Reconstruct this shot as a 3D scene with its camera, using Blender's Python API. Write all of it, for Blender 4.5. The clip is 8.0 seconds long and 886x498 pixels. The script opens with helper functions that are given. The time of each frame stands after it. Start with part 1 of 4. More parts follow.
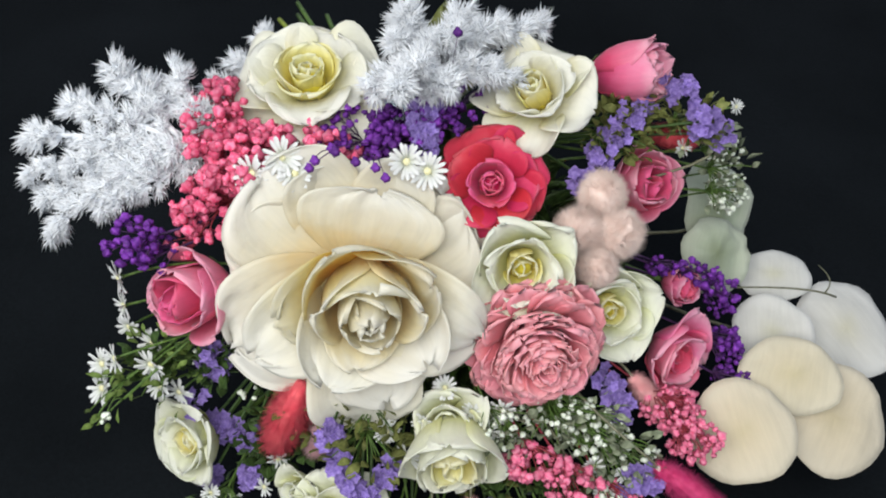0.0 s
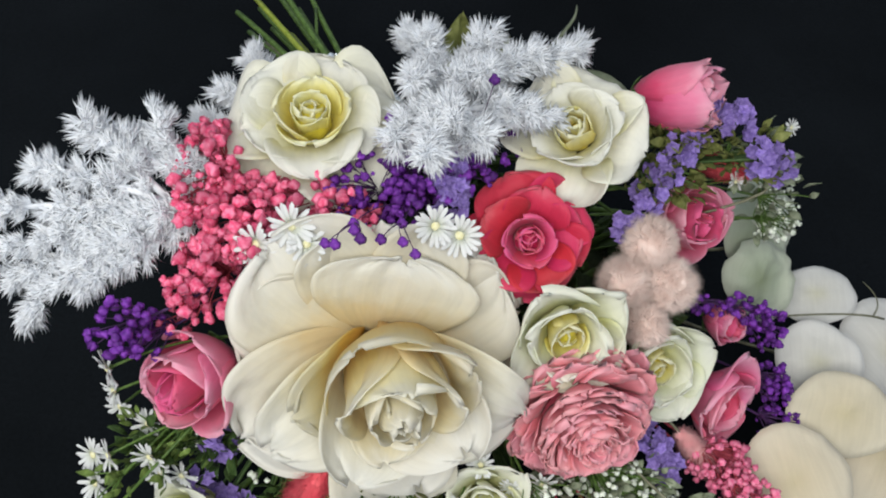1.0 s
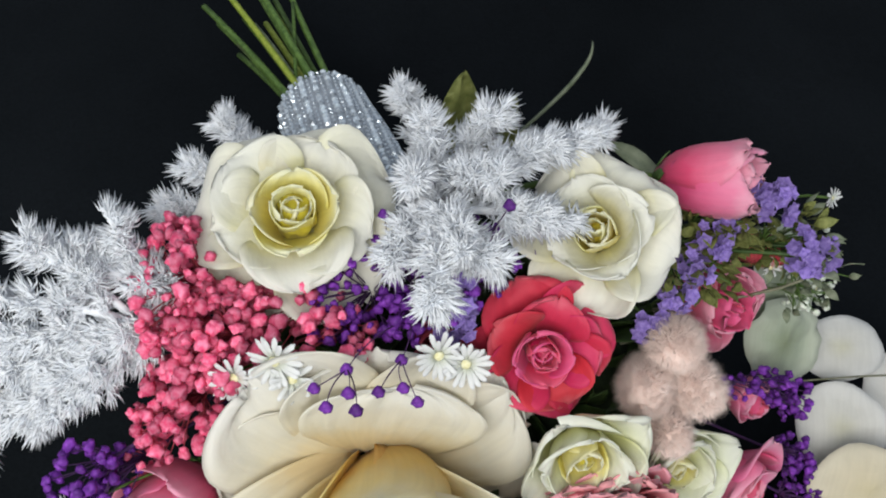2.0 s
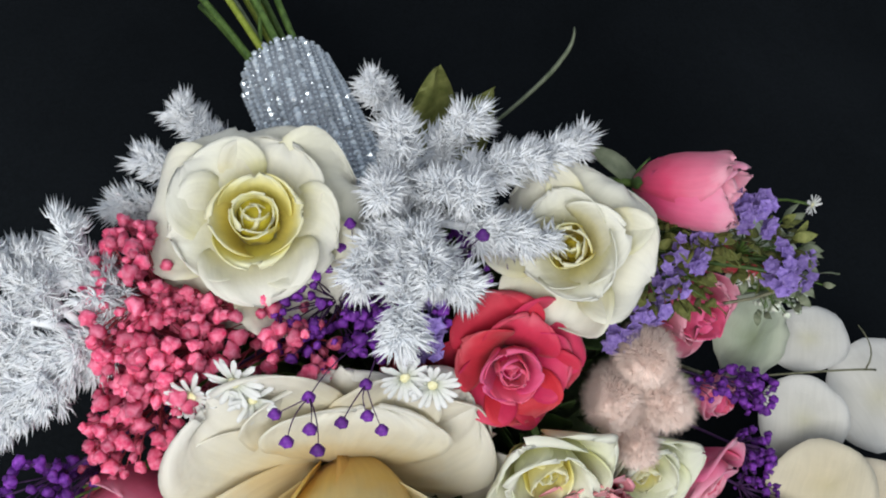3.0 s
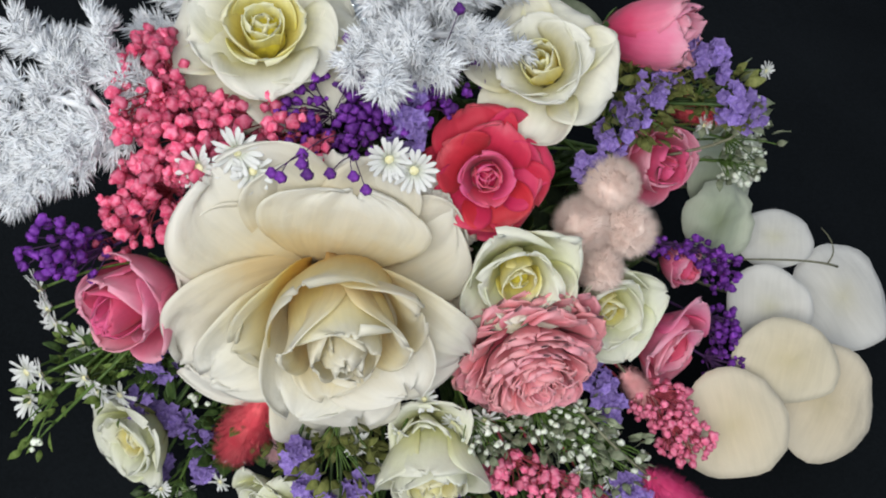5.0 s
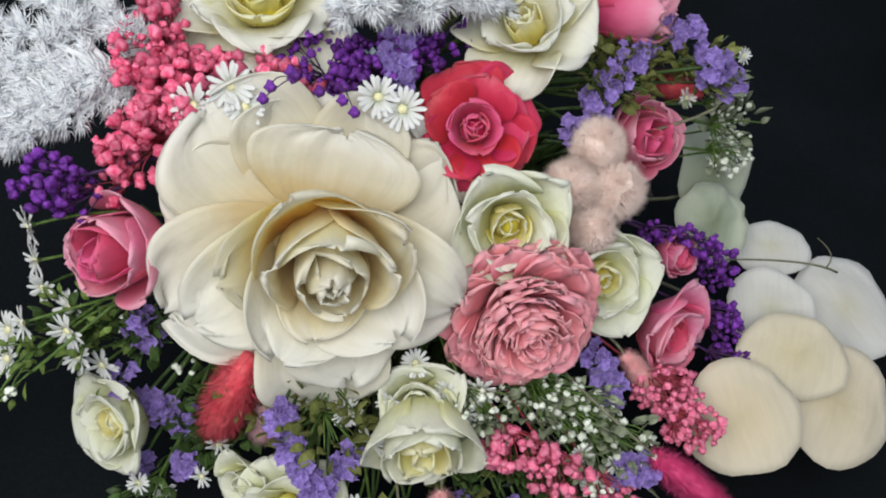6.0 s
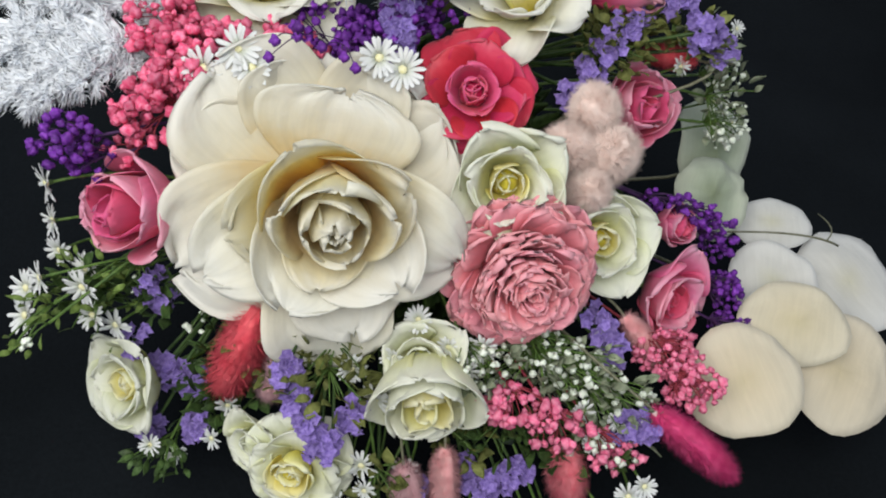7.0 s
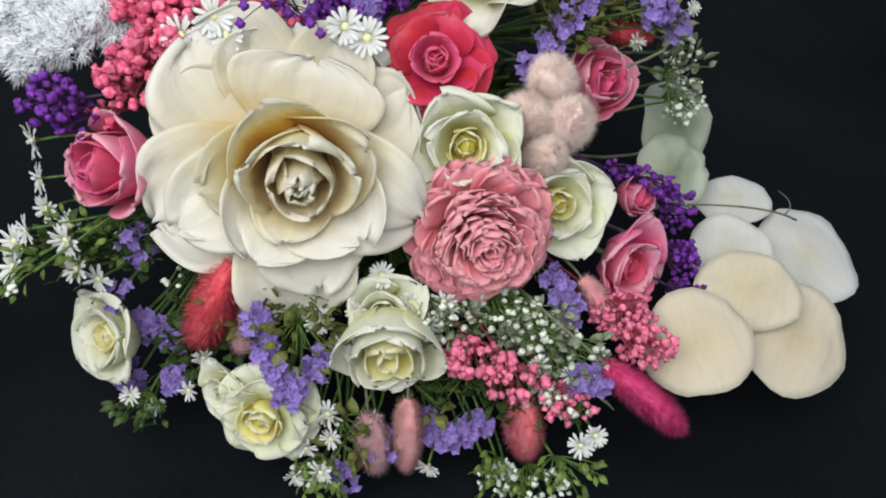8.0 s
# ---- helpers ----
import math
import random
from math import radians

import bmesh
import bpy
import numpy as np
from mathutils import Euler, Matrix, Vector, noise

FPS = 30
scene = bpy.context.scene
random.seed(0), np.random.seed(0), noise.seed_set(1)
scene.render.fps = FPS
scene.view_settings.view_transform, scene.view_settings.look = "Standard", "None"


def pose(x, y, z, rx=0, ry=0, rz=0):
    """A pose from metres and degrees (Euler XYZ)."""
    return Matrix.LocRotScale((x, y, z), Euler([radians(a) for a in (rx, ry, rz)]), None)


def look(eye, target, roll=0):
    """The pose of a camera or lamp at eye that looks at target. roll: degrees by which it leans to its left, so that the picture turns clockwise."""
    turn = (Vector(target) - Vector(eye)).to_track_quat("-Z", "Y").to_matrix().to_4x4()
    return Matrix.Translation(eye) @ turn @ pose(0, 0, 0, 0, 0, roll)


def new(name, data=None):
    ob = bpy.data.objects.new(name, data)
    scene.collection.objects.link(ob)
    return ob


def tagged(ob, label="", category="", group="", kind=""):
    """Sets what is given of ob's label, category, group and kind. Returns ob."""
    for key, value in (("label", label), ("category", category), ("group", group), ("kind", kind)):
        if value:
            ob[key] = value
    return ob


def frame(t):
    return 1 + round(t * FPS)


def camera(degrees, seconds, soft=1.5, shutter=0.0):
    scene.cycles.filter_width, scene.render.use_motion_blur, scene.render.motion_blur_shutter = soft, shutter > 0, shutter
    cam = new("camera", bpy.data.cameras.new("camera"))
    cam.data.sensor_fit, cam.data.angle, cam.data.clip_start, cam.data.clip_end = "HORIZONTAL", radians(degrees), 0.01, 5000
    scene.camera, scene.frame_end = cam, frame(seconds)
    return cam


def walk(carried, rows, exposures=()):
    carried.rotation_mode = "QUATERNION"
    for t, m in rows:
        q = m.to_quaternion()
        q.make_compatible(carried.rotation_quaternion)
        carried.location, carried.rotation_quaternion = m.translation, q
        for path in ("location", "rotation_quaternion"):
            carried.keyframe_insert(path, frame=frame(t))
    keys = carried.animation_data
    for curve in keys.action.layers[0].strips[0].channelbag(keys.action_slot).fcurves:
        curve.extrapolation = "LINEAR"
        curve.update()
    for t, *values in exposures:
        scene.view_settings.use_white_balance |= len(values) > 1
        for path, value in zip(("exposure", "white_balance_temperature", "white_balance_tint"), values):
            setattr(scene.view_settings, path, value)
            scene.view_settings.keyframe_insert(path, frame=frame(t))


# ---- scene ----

# camera and its way
cam = camera(54.5, 8.0, soft=2.0)
PATH = [
    (0, (0.039, 0.014, 0.465), (-0.037, 1.398, -0.976), 2.0),
    (0.5, (0.014, 0.063, 0.464), (0.036, 1.345, -1.071), 4.0),
    (1, (0.004, 0.098, 0.472), (0.024, 1.329, -1.104), 3.4),
    (1.5, (-0.004, 0.15, 0.48), (0.034, 1.298, -1.157), 3.5),
    (3, (-0.009, 0.234, 0.491), (0.15, 1.077, -1.316), 13.0),
    (3.5, (-0.009, 0.234, 0.492), (0.153, 1.089, -1.309), 13.7),
    (4, (-0.012, 0.218, 0.493), (0.148, 1.081, -1.305), 13.6),
    (4.5, (-0.003, 0.172, 0.489), (0.136, 1.051, -1.302), 13.3),
    (5.8, (0.023, 0.052, 0.425), (0.091, 1.397, -1.053), 7.8),
    (6, (0.026, 0.042, 0.413), (0.08, 1.417, -1.039), 7.1),
    (6.5, (0.031, 0.027, 0.404), (0.043, 1.454, -0.998), 5.2),
    (7, (0.037, 0.01, 0.397), (0.037, 1.447, -0.994), 5.0),
    (7.5, (0.051, -0.007, 0.397), (0.043, 1.438, -0.986), 4.8),
    (8, (0.062, -0.022, 0.395), (0.031, 1.438, -0.971), 4.6),
]
walk(cam, [(t, look(eye, target, roll)) for t, eye, target, roll in PATH], [(0, 0.15), (0.5, 0.02), (1.5, -0.05), (3.5, -0.04), (4.5, -0.07), (6, -0.08), (8, 0.07)])

# light: one broad window in front of the bouquet, a dim room
world = bpy.data.worlds.new("room_light")
scene.world = world
world.use_nodes = True
world.node_tree.nodes["Background"].inputs["Color"].default_value = (0.80, 0.88, 1.0, 1)
world.node_tree.nodes["Background"].inputs["Strength"].default_value = 0.46


def window_lamp(name, place, target, size, power, colour):
    data = bpy.data.lights.new(name, "AREA")
    data.shape, data.size, data.size_y = "RECTANGLE", size[0], size[1]
    data.energy, data.color = power, colour
    ob = new(name, data)
    ob.matrix_world = look(place, target)
    return ob


window_lamp("window_light", (-0.14, -0.22, 0.82), (0.02, 0.27, 0.10), (0.8, 0.6), 8.9, (1.0, 0.985, 0.935))


# ---- materials ----
def nodes_of(name):
    mat = bpy.data.materials.new(name)
    mat.use_nodes = True
    nt = mat.node_tree
    return mat, nt, nt.nodes["Principled BSDF"], nt.nodes["Material Output"]


def ramp(nt, stops):
    node = nt.nodes.new("ShaderNodeValToRGB")
    while len(node.color_ramp.elements) < len(stops):
        node.color_ramp.elements.new(0.5)
    for e, (p, c) in zip(node.color_ramp.elements, stops):
        e.position, e.color = p, (*c, 1)
    return node


def petal_material(name, stops, translucent=0.3, rough=0.55, mottle=0.12, vein=0.12, scale=160.0, hue=0.008, value=0.07):
    """Colour from the petal's base to its rim, mostly pigment, with fine veins, blotches and a change from petal to
    petal.
    """
    mat, nt, bsdf, out = nodes_of(name)
    new_node, link = nt.nodes.new, nt.links.new
    uv = new_node("ShaderNodeUVMap")
    split = new_node("ShaderNodeSeparateXYZ")
    link(uv.outputs["UV"], split.inputs[0])
    coord = new_node("ShaderNodeTexCoord")
    blot = new_node("ShaderNodeTexNoise")
    blot.inputs["Scale"].default_value, blot.inputs["Detail"].default_value = scale, 5
    link(coord.outputs["Object"], blot.inputs["Vector"])
    shift = new_node("ShaderNodeMath")
    shift.operation = "MULTIPLY_ADD"
    link(blot.outputs["Fac"], shift.inputs[0])
    shift.inputs[1].default_value = mottle * 2
    link(split.outputs["Y"], shift.inputs[2])
    centre = new_node("ShaderNodeMath")
    centre.operation = "SUBTRACT"
    link(shift.outputs[0], centre.inputs[0])
    centre.inputs[1].default_value = mottle
    col = ramp(nt, stops)
    link(centre.outputs[0], col.inputs["Fac"])
    # veins run from base to rim
    stretch = new_node("ShaderNodeMapping")
    stretch.inputs["Scale"].default_value = (26, 2.2, 1)
    link(uv.outputs["UV"], stretch.inputs["Vector"])
    veins = new_node("ShaderNodeTexNoise")
    veins.inputs["Scale"].default_value, veins.inputs["Detail"].default_value = 1.0, 3
    link(stretch.outputs[0], veins.inputs["Vector"])
    info = new_node("ShaderNodeObjectInfo")
    hsv = new_node("ShaderNodeHueSaturation")
    link(col.outputs["Color"], hsv.inputs["Color"])
    hmap = new_node("ShaderNodeMapRange")
    hmap.inputs["To Min"].default_value, hmap.inputs["To Max"].default_value = 0.5 - hue, 0.5 + hue
    link(info.outputs["Random"], hmap.inputs["Value"])
    link(hmap.outputs[0], hsv.inputs["Hue"])
    vmap = new_node("ShaderNodeMapRange")
    vmap.inputs["From Min"].default_value, vmap.inputs["From Max"].default_value = 0.3, 0.7
    vmap.inputs["To Min"].default_value, vmap.inputs["To Max"].default_value = 1 - value, 1.0
    link(veins.outputs["Fac"], vmap.inputs["Value"])
    link(vmap.outputs[0], hsv.inputs["Value"])
    link(hsv.outputs["Color"], bsdf.inputs["Base Color"])
    bsdf.inputs["Roughness"].default_value = rough
    bsdf.inputs["Specular IOR Level"].default_value = 0.25
    bsdf.inputs["Sheen Weight"].default_value = 0.15
    bump = new_node("ShaderNodeBump")
    bump.inputs["Strength"].default_value, bump.inputs["Distance"].default_value = vein, 0.0006
    link(veins.outputs["Fac"], bump.inputs["Height"])
    crumple = new_node("ShaderNodeBump")
    crumple.inputs["Strength"].default_value, crumple.inputs["Distance"].default_value = 0.32, 0.0018
    link(blot.outputs["Fac"], crumple.inputs["Height"])
    link(crumple.outputs["Normal"], bump.inputs["Normal"])
    link(bump.outputs["Normal"], bsdf.inputs["Normal"])
    glow = new_node("ShaderNodeBsdfTranslucent")
    link(hsv.outputs["Color"], glow.inputs["Color"])
    mix = new_node("ShaderNodeMixShader")
    mix.inputs["Fac"].default_value = translucent
    link(bsdf.outputs[0], mix.inputs[1])
    link(glow.outputs[0], mix.inputs[2])
    link(mix.outputs[0], out.inputs["Surface"])
    return mat


def plain_material(name, dark, light, rough=0.6, scale=120.0, bump=0.3, translucent=0.0, metal=0.0, spread=0.0):
    mat, nt, bsdf, out = nodes_of(name)
    new_node, link = nt.nodes.new, nt.links.new
    coord = new_node("ShaderNodeTexCoord")
    tex = new_node("ShaderNodeTexNoise")
    tex.inputs["Scale"].default_value, tex.inputs["Detail"].default_value = scale, 6
    link(coord.outputs["Object"], tex.inputs["Vector"])
    col = ramp(nt, [(0.32, dark), (0.68, light)])
    link(tex.outputs["Fac"], col.inputs["Fac"])
    colour = col.outputs["Color"]
    if spread:
        info = new_node("ShaderNodeObjectInfo")
        vmap = new_node("ShaderNodeMapRange")
        vmap.inputs["To Min"].default_value, vmap.inputs["To Max"].default_value = 1 - spread, 1 + spread * 0.5
        link(info.outputs["Random"], vmap.inputs["Value"])
        hsv = new_node("ShaderNodeHueSaturation")
        link(colour, hsv.inputs["Color"])
        link(vmap.outputs[0], hsv.inputs["Value"])
        colour = hsv.outputs["Color"]
    link(colour, bsdf.inputs["Base Color"])
    bsdf.inputs["Roughness"].default_value, bsdf.inputs["Metallic"].default_value = rough, metal
    bsdf.inputs["Specular IOR Level"].default_value = 0.3
    relief = new_node("ShaderNodeBump")
    relief.inputs["Strength"].default_value, relief.inputs["Distance"].default_value = bump, 0.001
    link(tex.outputs["Fac"], relief.inputs["Height"])
    link(relief.outputs["Normal"], bsdf.inputs["Normal"])
    if translucent:
        glow = new_node("ShaderNodeBsdfTranslucent")
        link(colour, glow.inputs["Color"])
        mix = new_node("ShaderNodeMixShader")
        mix.inputs["Fac"].default_value = translucent
        link(bsdf.outputs[0], mix.inputs[1])
        link(glow.outputs[0], mix.inputs[2])
        link(mix.outputs[0], out.inputs["Surface"])
    return mat


CREAM = petal_material("cream_petal", [(0.0, (0.76, 0.60, 0.30)), (0.30, (0.81, 0.68, 0.40)), (0.55, (0.83, 0.78, 0.62)), (1.0, (0.86, 0.85, 0.79))], translucent=0.32)
# throat gold is pigment, lightened to paint in light passing through the hood
GOLD_CREAM = petal_material("gold_throated_petal", [(0.0, (0.84, 0.60, 0.20)), (0.35, (0.90, 0.70, 0.26)), (0.68, (0.89, 0.80, 0.50)), (1.0, (0.88, 0.86, 0.77))], translucent=0.62)
# gold reaches high up these petals: the bud's inner glow is painted in
BUD_CREAM = petal_material("glow_tinted_cream_petal", [(0.0, (0.72, 0.45, 0.08)), (0.50, (0.91, 0.76, 0.38)), (0.82, (0.91, 0.85, 0.60)), (1.0, (0.90, 0.88, 0.78))], translucent=0.42)
IVORY = petal_material("ivory_petal", [(0.0, (0.70, 0.64, 0.20)), (0.30, (0.83, 0.80, 0.50)), (0.55, (0.86, 0.85, 0.72)), (1.0, (0.88, 0.88, 0.82))], translucent=0.32)
LEMON = petal_material("lemon_heart_petal", [(0.0, (0.78, 0.66, 0.07)), (0.55, (0.90, 0.82, 0.24)), (0.82, (0.91, 0.86, 0.42)), (1.0, (0.91, 0.90, 0.68))], translucent=0.34)
GREENISH = petal_material("greenish_white_petal", [(0.0, (0.58, 0.60, 0.16)), (0.32, (0.80, 0.81, 0.42)), (0.60, (0.85, 0.87, 0.65)), (1.0, (0.87, 0.88, 0.79))], translucent=0.34)
CORAL = petal_material("coral_red_petal", [(0.0, (0.45, 0.02, 0.05)), (0.5, (0.68, 0.03, 0.09)), (0.85, (0.74, 0.055, 0.12)), (1.0, (0.82, 0.14, 0.21))], hue=0.01)
PINK = petal_material("rose_pink_petal", [(0.0, (0.55, 0.04, 0.14)), (0.4, (0.82, 0.09, 0.25)), (0.8, (0.91, 0.27, 0.45)), (1.0, (0.94, 0.48, 0.62))], hue=0.012)
DEEP_PINK = petal_material("deep_pink_petal", [(0.0, (0.50, 0.01, 0.06)), (0.5, (0.79, 0.04, 0.17)), (1.0, (0.87, 0.15, 0.31))], hue=0.012)
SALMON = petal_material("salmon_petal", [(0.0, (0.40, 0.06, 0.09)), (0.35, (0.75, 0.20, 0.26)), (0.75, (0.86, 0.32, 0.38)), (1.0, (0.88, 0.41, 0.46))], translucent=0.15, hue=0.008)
PAPER_WHITE = petal_material("grey_white_dried_petal", [(0.0, (0.60, 0.58, 0.46)), (0.4, (0.64, 0.63, 0.58)), (1.0, (0.68, 0.68, 0.66))], translucent=0.12, hue=0.006)
PAPER_CREAM = petal_material("cream_dried_petal", [(0.0, (0.60, 0.52, 0.34)), (0.4, (0.66, 0.58, 0.42)), (1.0, (0.68, 0.62, 0.49))], translucent=0.12, hue=0.006)
PALE_GREEN = petal_material("pale_green_dried_petal", [(0.0, (0.30, 0.36, 0.22)), (0.5, (0.46, 0.53, 0.40)), (1.0, (0.58, 0.63, 0.52))], translucent=0.3)
DAISY_WHITE = petal_material("daisy_ray", [(0.0, (0.74, 0.78, 0.66)), (0.4, (0.84, 0.86, 0.84)), (1.0, (0.88, 0.89, 0.90))], value=0.08)
DAISY_DISC = plain_material("daisy_disc", (0.66, 0.62, 0.30), (0.82, 0.80, 0.58), scale=900)
FERN_WHITE = plain_material("bleached_fern", (0.80, 0.84, 0.90), (0.91, 0.93, 0.96), rough=0.8, translucent=0.1, scale=300)
PINK_FLORET = plain_material("pink_floret", (0.72, 0.045, 0.15), (0.94, 0.27, 0.42), scale=420, translucent=0.1, spread=0.42)
HOT_PINK_FLORET = plain_material("hot_pink_floret", (0.78, 0.11, 0.25), (0.92, 0.32, 0.46), scale=500, translucent=0.1, spread=0.3)
PURPLE_FLORET = plain_material("purple_floret", (0.10, 0.015, 0.23), (0.25, 0.055, 0.46), scale=500, translucent=0.1, spread=0.5)
LAVENDER = plain_material("lavender_floret", (0.23, 0.15, 0.49), (0.41, 0.30, 0.71), scale=600, translucent=0.25, spread=0.3)
WHITE_BUD = plain_material("white_bud", (0.56, 0.64, 0.50), (0.80, 0.83, 0.76), scale=500, spread=0.25)
LEAF = plain_material("green_leaf", (0.035, 0.075, 0.02), (0.10, 0.17, 0.05), rough=0.5, translucent=0.2, scale=200, spread=0.45)
OLIVE_LEAF = plain_material("olive_leaf", (0.12, 0.14, 0.035), (0.26, 0.28, 0.09), rough=0.6, translucent=0.2, scale=200, spread=0.35)
FRESH_LEAF = plain_material("fresh_green_leaf", (0.10, 0.17, 0.03), (0.24, 0.34, 0.09), rough=0.5, translucent=0.25, scale=200, spread=0.35)
SAGE_LEAF = plain_material("sage_leaf", (0.16, 0.20, 0.12), (0.32, 0.36, 0.25), rough=0.65, translucent=0.15, scale=160, spread=0.2)
STEM = plain_material("green_stem", (0.05, 0.10, 0.02), (0.13, 0.22, 0.05), rough=0.5, scale=300, spread=0.3)
LIME_STEM = plain_material("lime_stem", (0.22, 0.30, 0.03), (0.38, 0.44, 0.07), rough=0.5, scale=300)
RED_TWIG = plain_material("red_twig", (0.20, 0.02, 0.04), (0.40, 0.06, 0.08), scale=300)
DARK_TWIG = plain_material("dark_twig", (0.035, 0.012, 0.06), (0.08, 0.03, 0.11), scale=300)
PETIOLE = plain_material("dry_petiole", (0.10, 0.10, 0.06), (0.22, 0.22, 0.15), scale=300)
TAIL_RED = plain_material("red_tail_hair", (0.78, 0.06, 0.10), (0.92, 0.17, 0.20), translucent=0.1, scale=200)
TAIL_MAGENTA = plain_material("magenta_tail_hair", (0.64, 0.03, 0.17), (0.82, 0.10, 0.28), translucent=0.1, scale=200)
TAIL_PINK = plain_material("pink_tail_hair", (0.86, 0.38, 0.40), (0.94, 0.55, 0.55), translucent=0.1, scale=200)
TAIL_CORAL = plain_material("coral_tail_hair", (0.82, 0.14, 0.20), (0.93, 0.32, 0.36), translucent=0.1, scale=200)
TAIL_PEACH = plain_material("peach_tail_hair", (0.88, 0.68, 0.61), (0.95, 0.80, 0.74), translucent=0.1, scale=200)
TAIL_MAUVE = plain_material("mauve_tail_hair", (0.68, 0.36, 0.40), (0.84, 0.55, 0.58), translucent=0.1, scale=200)
FOAM = plain_material("floral_foam", (0.010, 0.018, 0.008), (0.022, 0.035, 0.014), rough=0.95, scale=400)
MESH_BACK = plain_material("silver_backing", (0.24, 0.27, 0.31), (0.42, 0.45, 0.50), rough=0.35, scale=800)
CRYSTAL = plain_material("cut_glass_stone", (0.72, 0.82, 0.92), (0.90, 0.96, 1.0), rough=0.14, scale=700, metal=0.5, bump=0.0, spread=0.5)


def cloth_material():
    mat, nt, bsdf, out = nodes_of("charcoal_cloth")
    new_node, link = nt.nodes.new, nt.links.new
    coord = new_node("ShaderNodeTexCoord")
    big = new_node("ShaderNodeTexNoise")
    big.inputs["Scale"].default_value, big.inputs["Detail"].default_value = 5, 4
    fine = new_node("ShaderNodeTexNoise")
    fine.inputs["Scale"].default_value, fine.inputs["Detail"].default_value = 420, 4
    for n in (big, fine):
        link(coord.outputs["Object"], n.inputs["Vector"])
    col = ramp(nt, [(0.3, (0.0048, 0.0062, 0.0076)), (0.7, (0.0104, 0.0130, 0.0158))])
    link(big.outputs["Fac"], col.inputs["Fac"])
    mul = new_node("ShaderNodeMixRGB")
    mul.blend_type = "MULTIPLY"
    mul.inputs["Fac"].default_value = 0.5
    grain = ramp(nt, [(0.3, (0.45, 0.45, 0.45)), (0.7, (1, 1, 1))])
    link(fine.outputs["Fac"], grain.inputs["Fac"])
    link(col.outputs["Color"], mul.inputs["Color1"])
    link(grain.outputs["Color"], mul.inputs["Color2"])
    link(mul.outputs["Color"], bsdf.inputs["Base Color"])
    bsdf.inputs["Roughness"].default_value = 0.85
    bsdf.inputs["Specular IOR Level"].default_value = 0.04
    bump = new_node("ShaderNodeBump")
    bump.inputs["Strength"].default_value, bump.inputs["Distance"].default_value = 0.6, 0.0008
    link(fine.outputs["Fac"], bump.inputs["Height"])
    link(bump.outputs["Normal"], bsdf.inputs["Normal"])
    return mat


CLOTH = cloth_material()
rng = random.Random(11)


# ---- mesh helpers ----
def mesh_of(name, verts, faces, mat, uvs=None, smooth=True, flat_from=None):
    me = bpy.data.meshes.new(name)
    me.from_pydata([tuple(v) for v in verts], [], faces)
    if uvs is not None:
        layer = me.uv_layers.new(name="UVMap")
        for loop in me.loops:
            layer.data[loop.index].uv = uvs[loop.vertex_index]
    me.polygons.foreach_set("use_smooth", [smooth and (flat_from is None or k < flat_from) for k in range(len(me.polygons))])
    me.materials.append(mat)
    return me


def mesh_from_bm(name, bm, mat, smooth=True):
    me = bpy.data.meshes.new(name)
    bm.to_mesh(me)
    bm.free()
    me.polygons.foreach_set("use_smooth", [smooth] * len(me.polygons))
    me.materials.append(mat)
    return me


def part(name, me, parent, m=None, label=""):
    """One mesh object under a thing or a part."""
    ob = new(name, me)
    ob.parent = parent
    if m is not None:
        ob.matrix_basis = m
    return tagged(ob, label)


def thing(name, m, label, category, group="", kind=""):
    ob = new(name)
    ob.empty_display_size = 0.01
    ob.matrix_basis = m
    return tagged(ob, label, category, group, kind)


def facing(place, axis, spin=0.0):
    """The pose of a flower at place whose face looks along axis, its y towards the back and up."""
    z = Vector(axis).normalized()
    y = Vector((0.0, 0.7, 0.714))
    y = (y - y.dot(z) * z).normalized()
    x = y.cross(z)
    m = Matrix((x, y, z)).transposed().to_4x4()
    m.translation = place
    return m @ Matrix.Rotation(radians(spin), 4, "Z")


def tube(verts, faces, path, r0, r1, sides=6):
    """Adds a tapering tube with closed ends along path."""
    path = [Vector(p) for p in path]
    n = len(path)
    rings = []
    side = None
    for i, p in enumerate(path):
        d = (path[min(i + 1, n - 1)] - path[max(i - 1, 0)]).normalized()
        if side is None:
            side = d.orthogonal().normalized()
        side = (side - side.dot(d) * d).normalized()
        up = d.cross(side)
        r = r0 + (r1 - r0) * i / (n - 1)
        start = len(verts)
        for k in range(sides):
            a = 2 * math.pi * k / sides
            verts.append(p + (side * math.cos(a) + up * math.sin(a)) * r)
        rings.append(start)
    for a, b in zip(rings, rings[1:]):
        for k in range(sides):
            faces.append((a + k, a + (k + 1) % sides, b + (k + 1) % sides, b + k))
    faces.append(tuple(rings[0] + k for k in reversed(range(sides))))
    faces.append(tuple(rings[-1] + k for k in range(sides)))


def bend(a, b, c, n=8):
    a, b, c = Vector(a), Vector(b), Vector(c)
    return [(1 - t) ** 2 * a + 2 * t * (1 - t) * b + t * t * c for t in (i / n for i in range(n + 1))]


NECK = Vector((-0.012, 0.405, 0.135))


def stem_part(owner, m, mat=None, r=0.0013, name="stem"):
    """A stem from the thing's base back to the neck of the bouquet."""
    inv = m.inverted()
    tip = Vector((0, 0, 0))
    end = inv @ (NECK if r > 0.001 else m.translation.lerp(Vector((0.02, 0.352, 0.10)), 0.40))
    mid = Vector((0, 0, -0.55 * end.length))
    verts, faces = [], []
    tube(verts, faces, bend(tip, mid, end, 7), r, r * 1.15, 6)
    return part(name, mesh_of("stem", verts, faces, mat or STEM), owner)


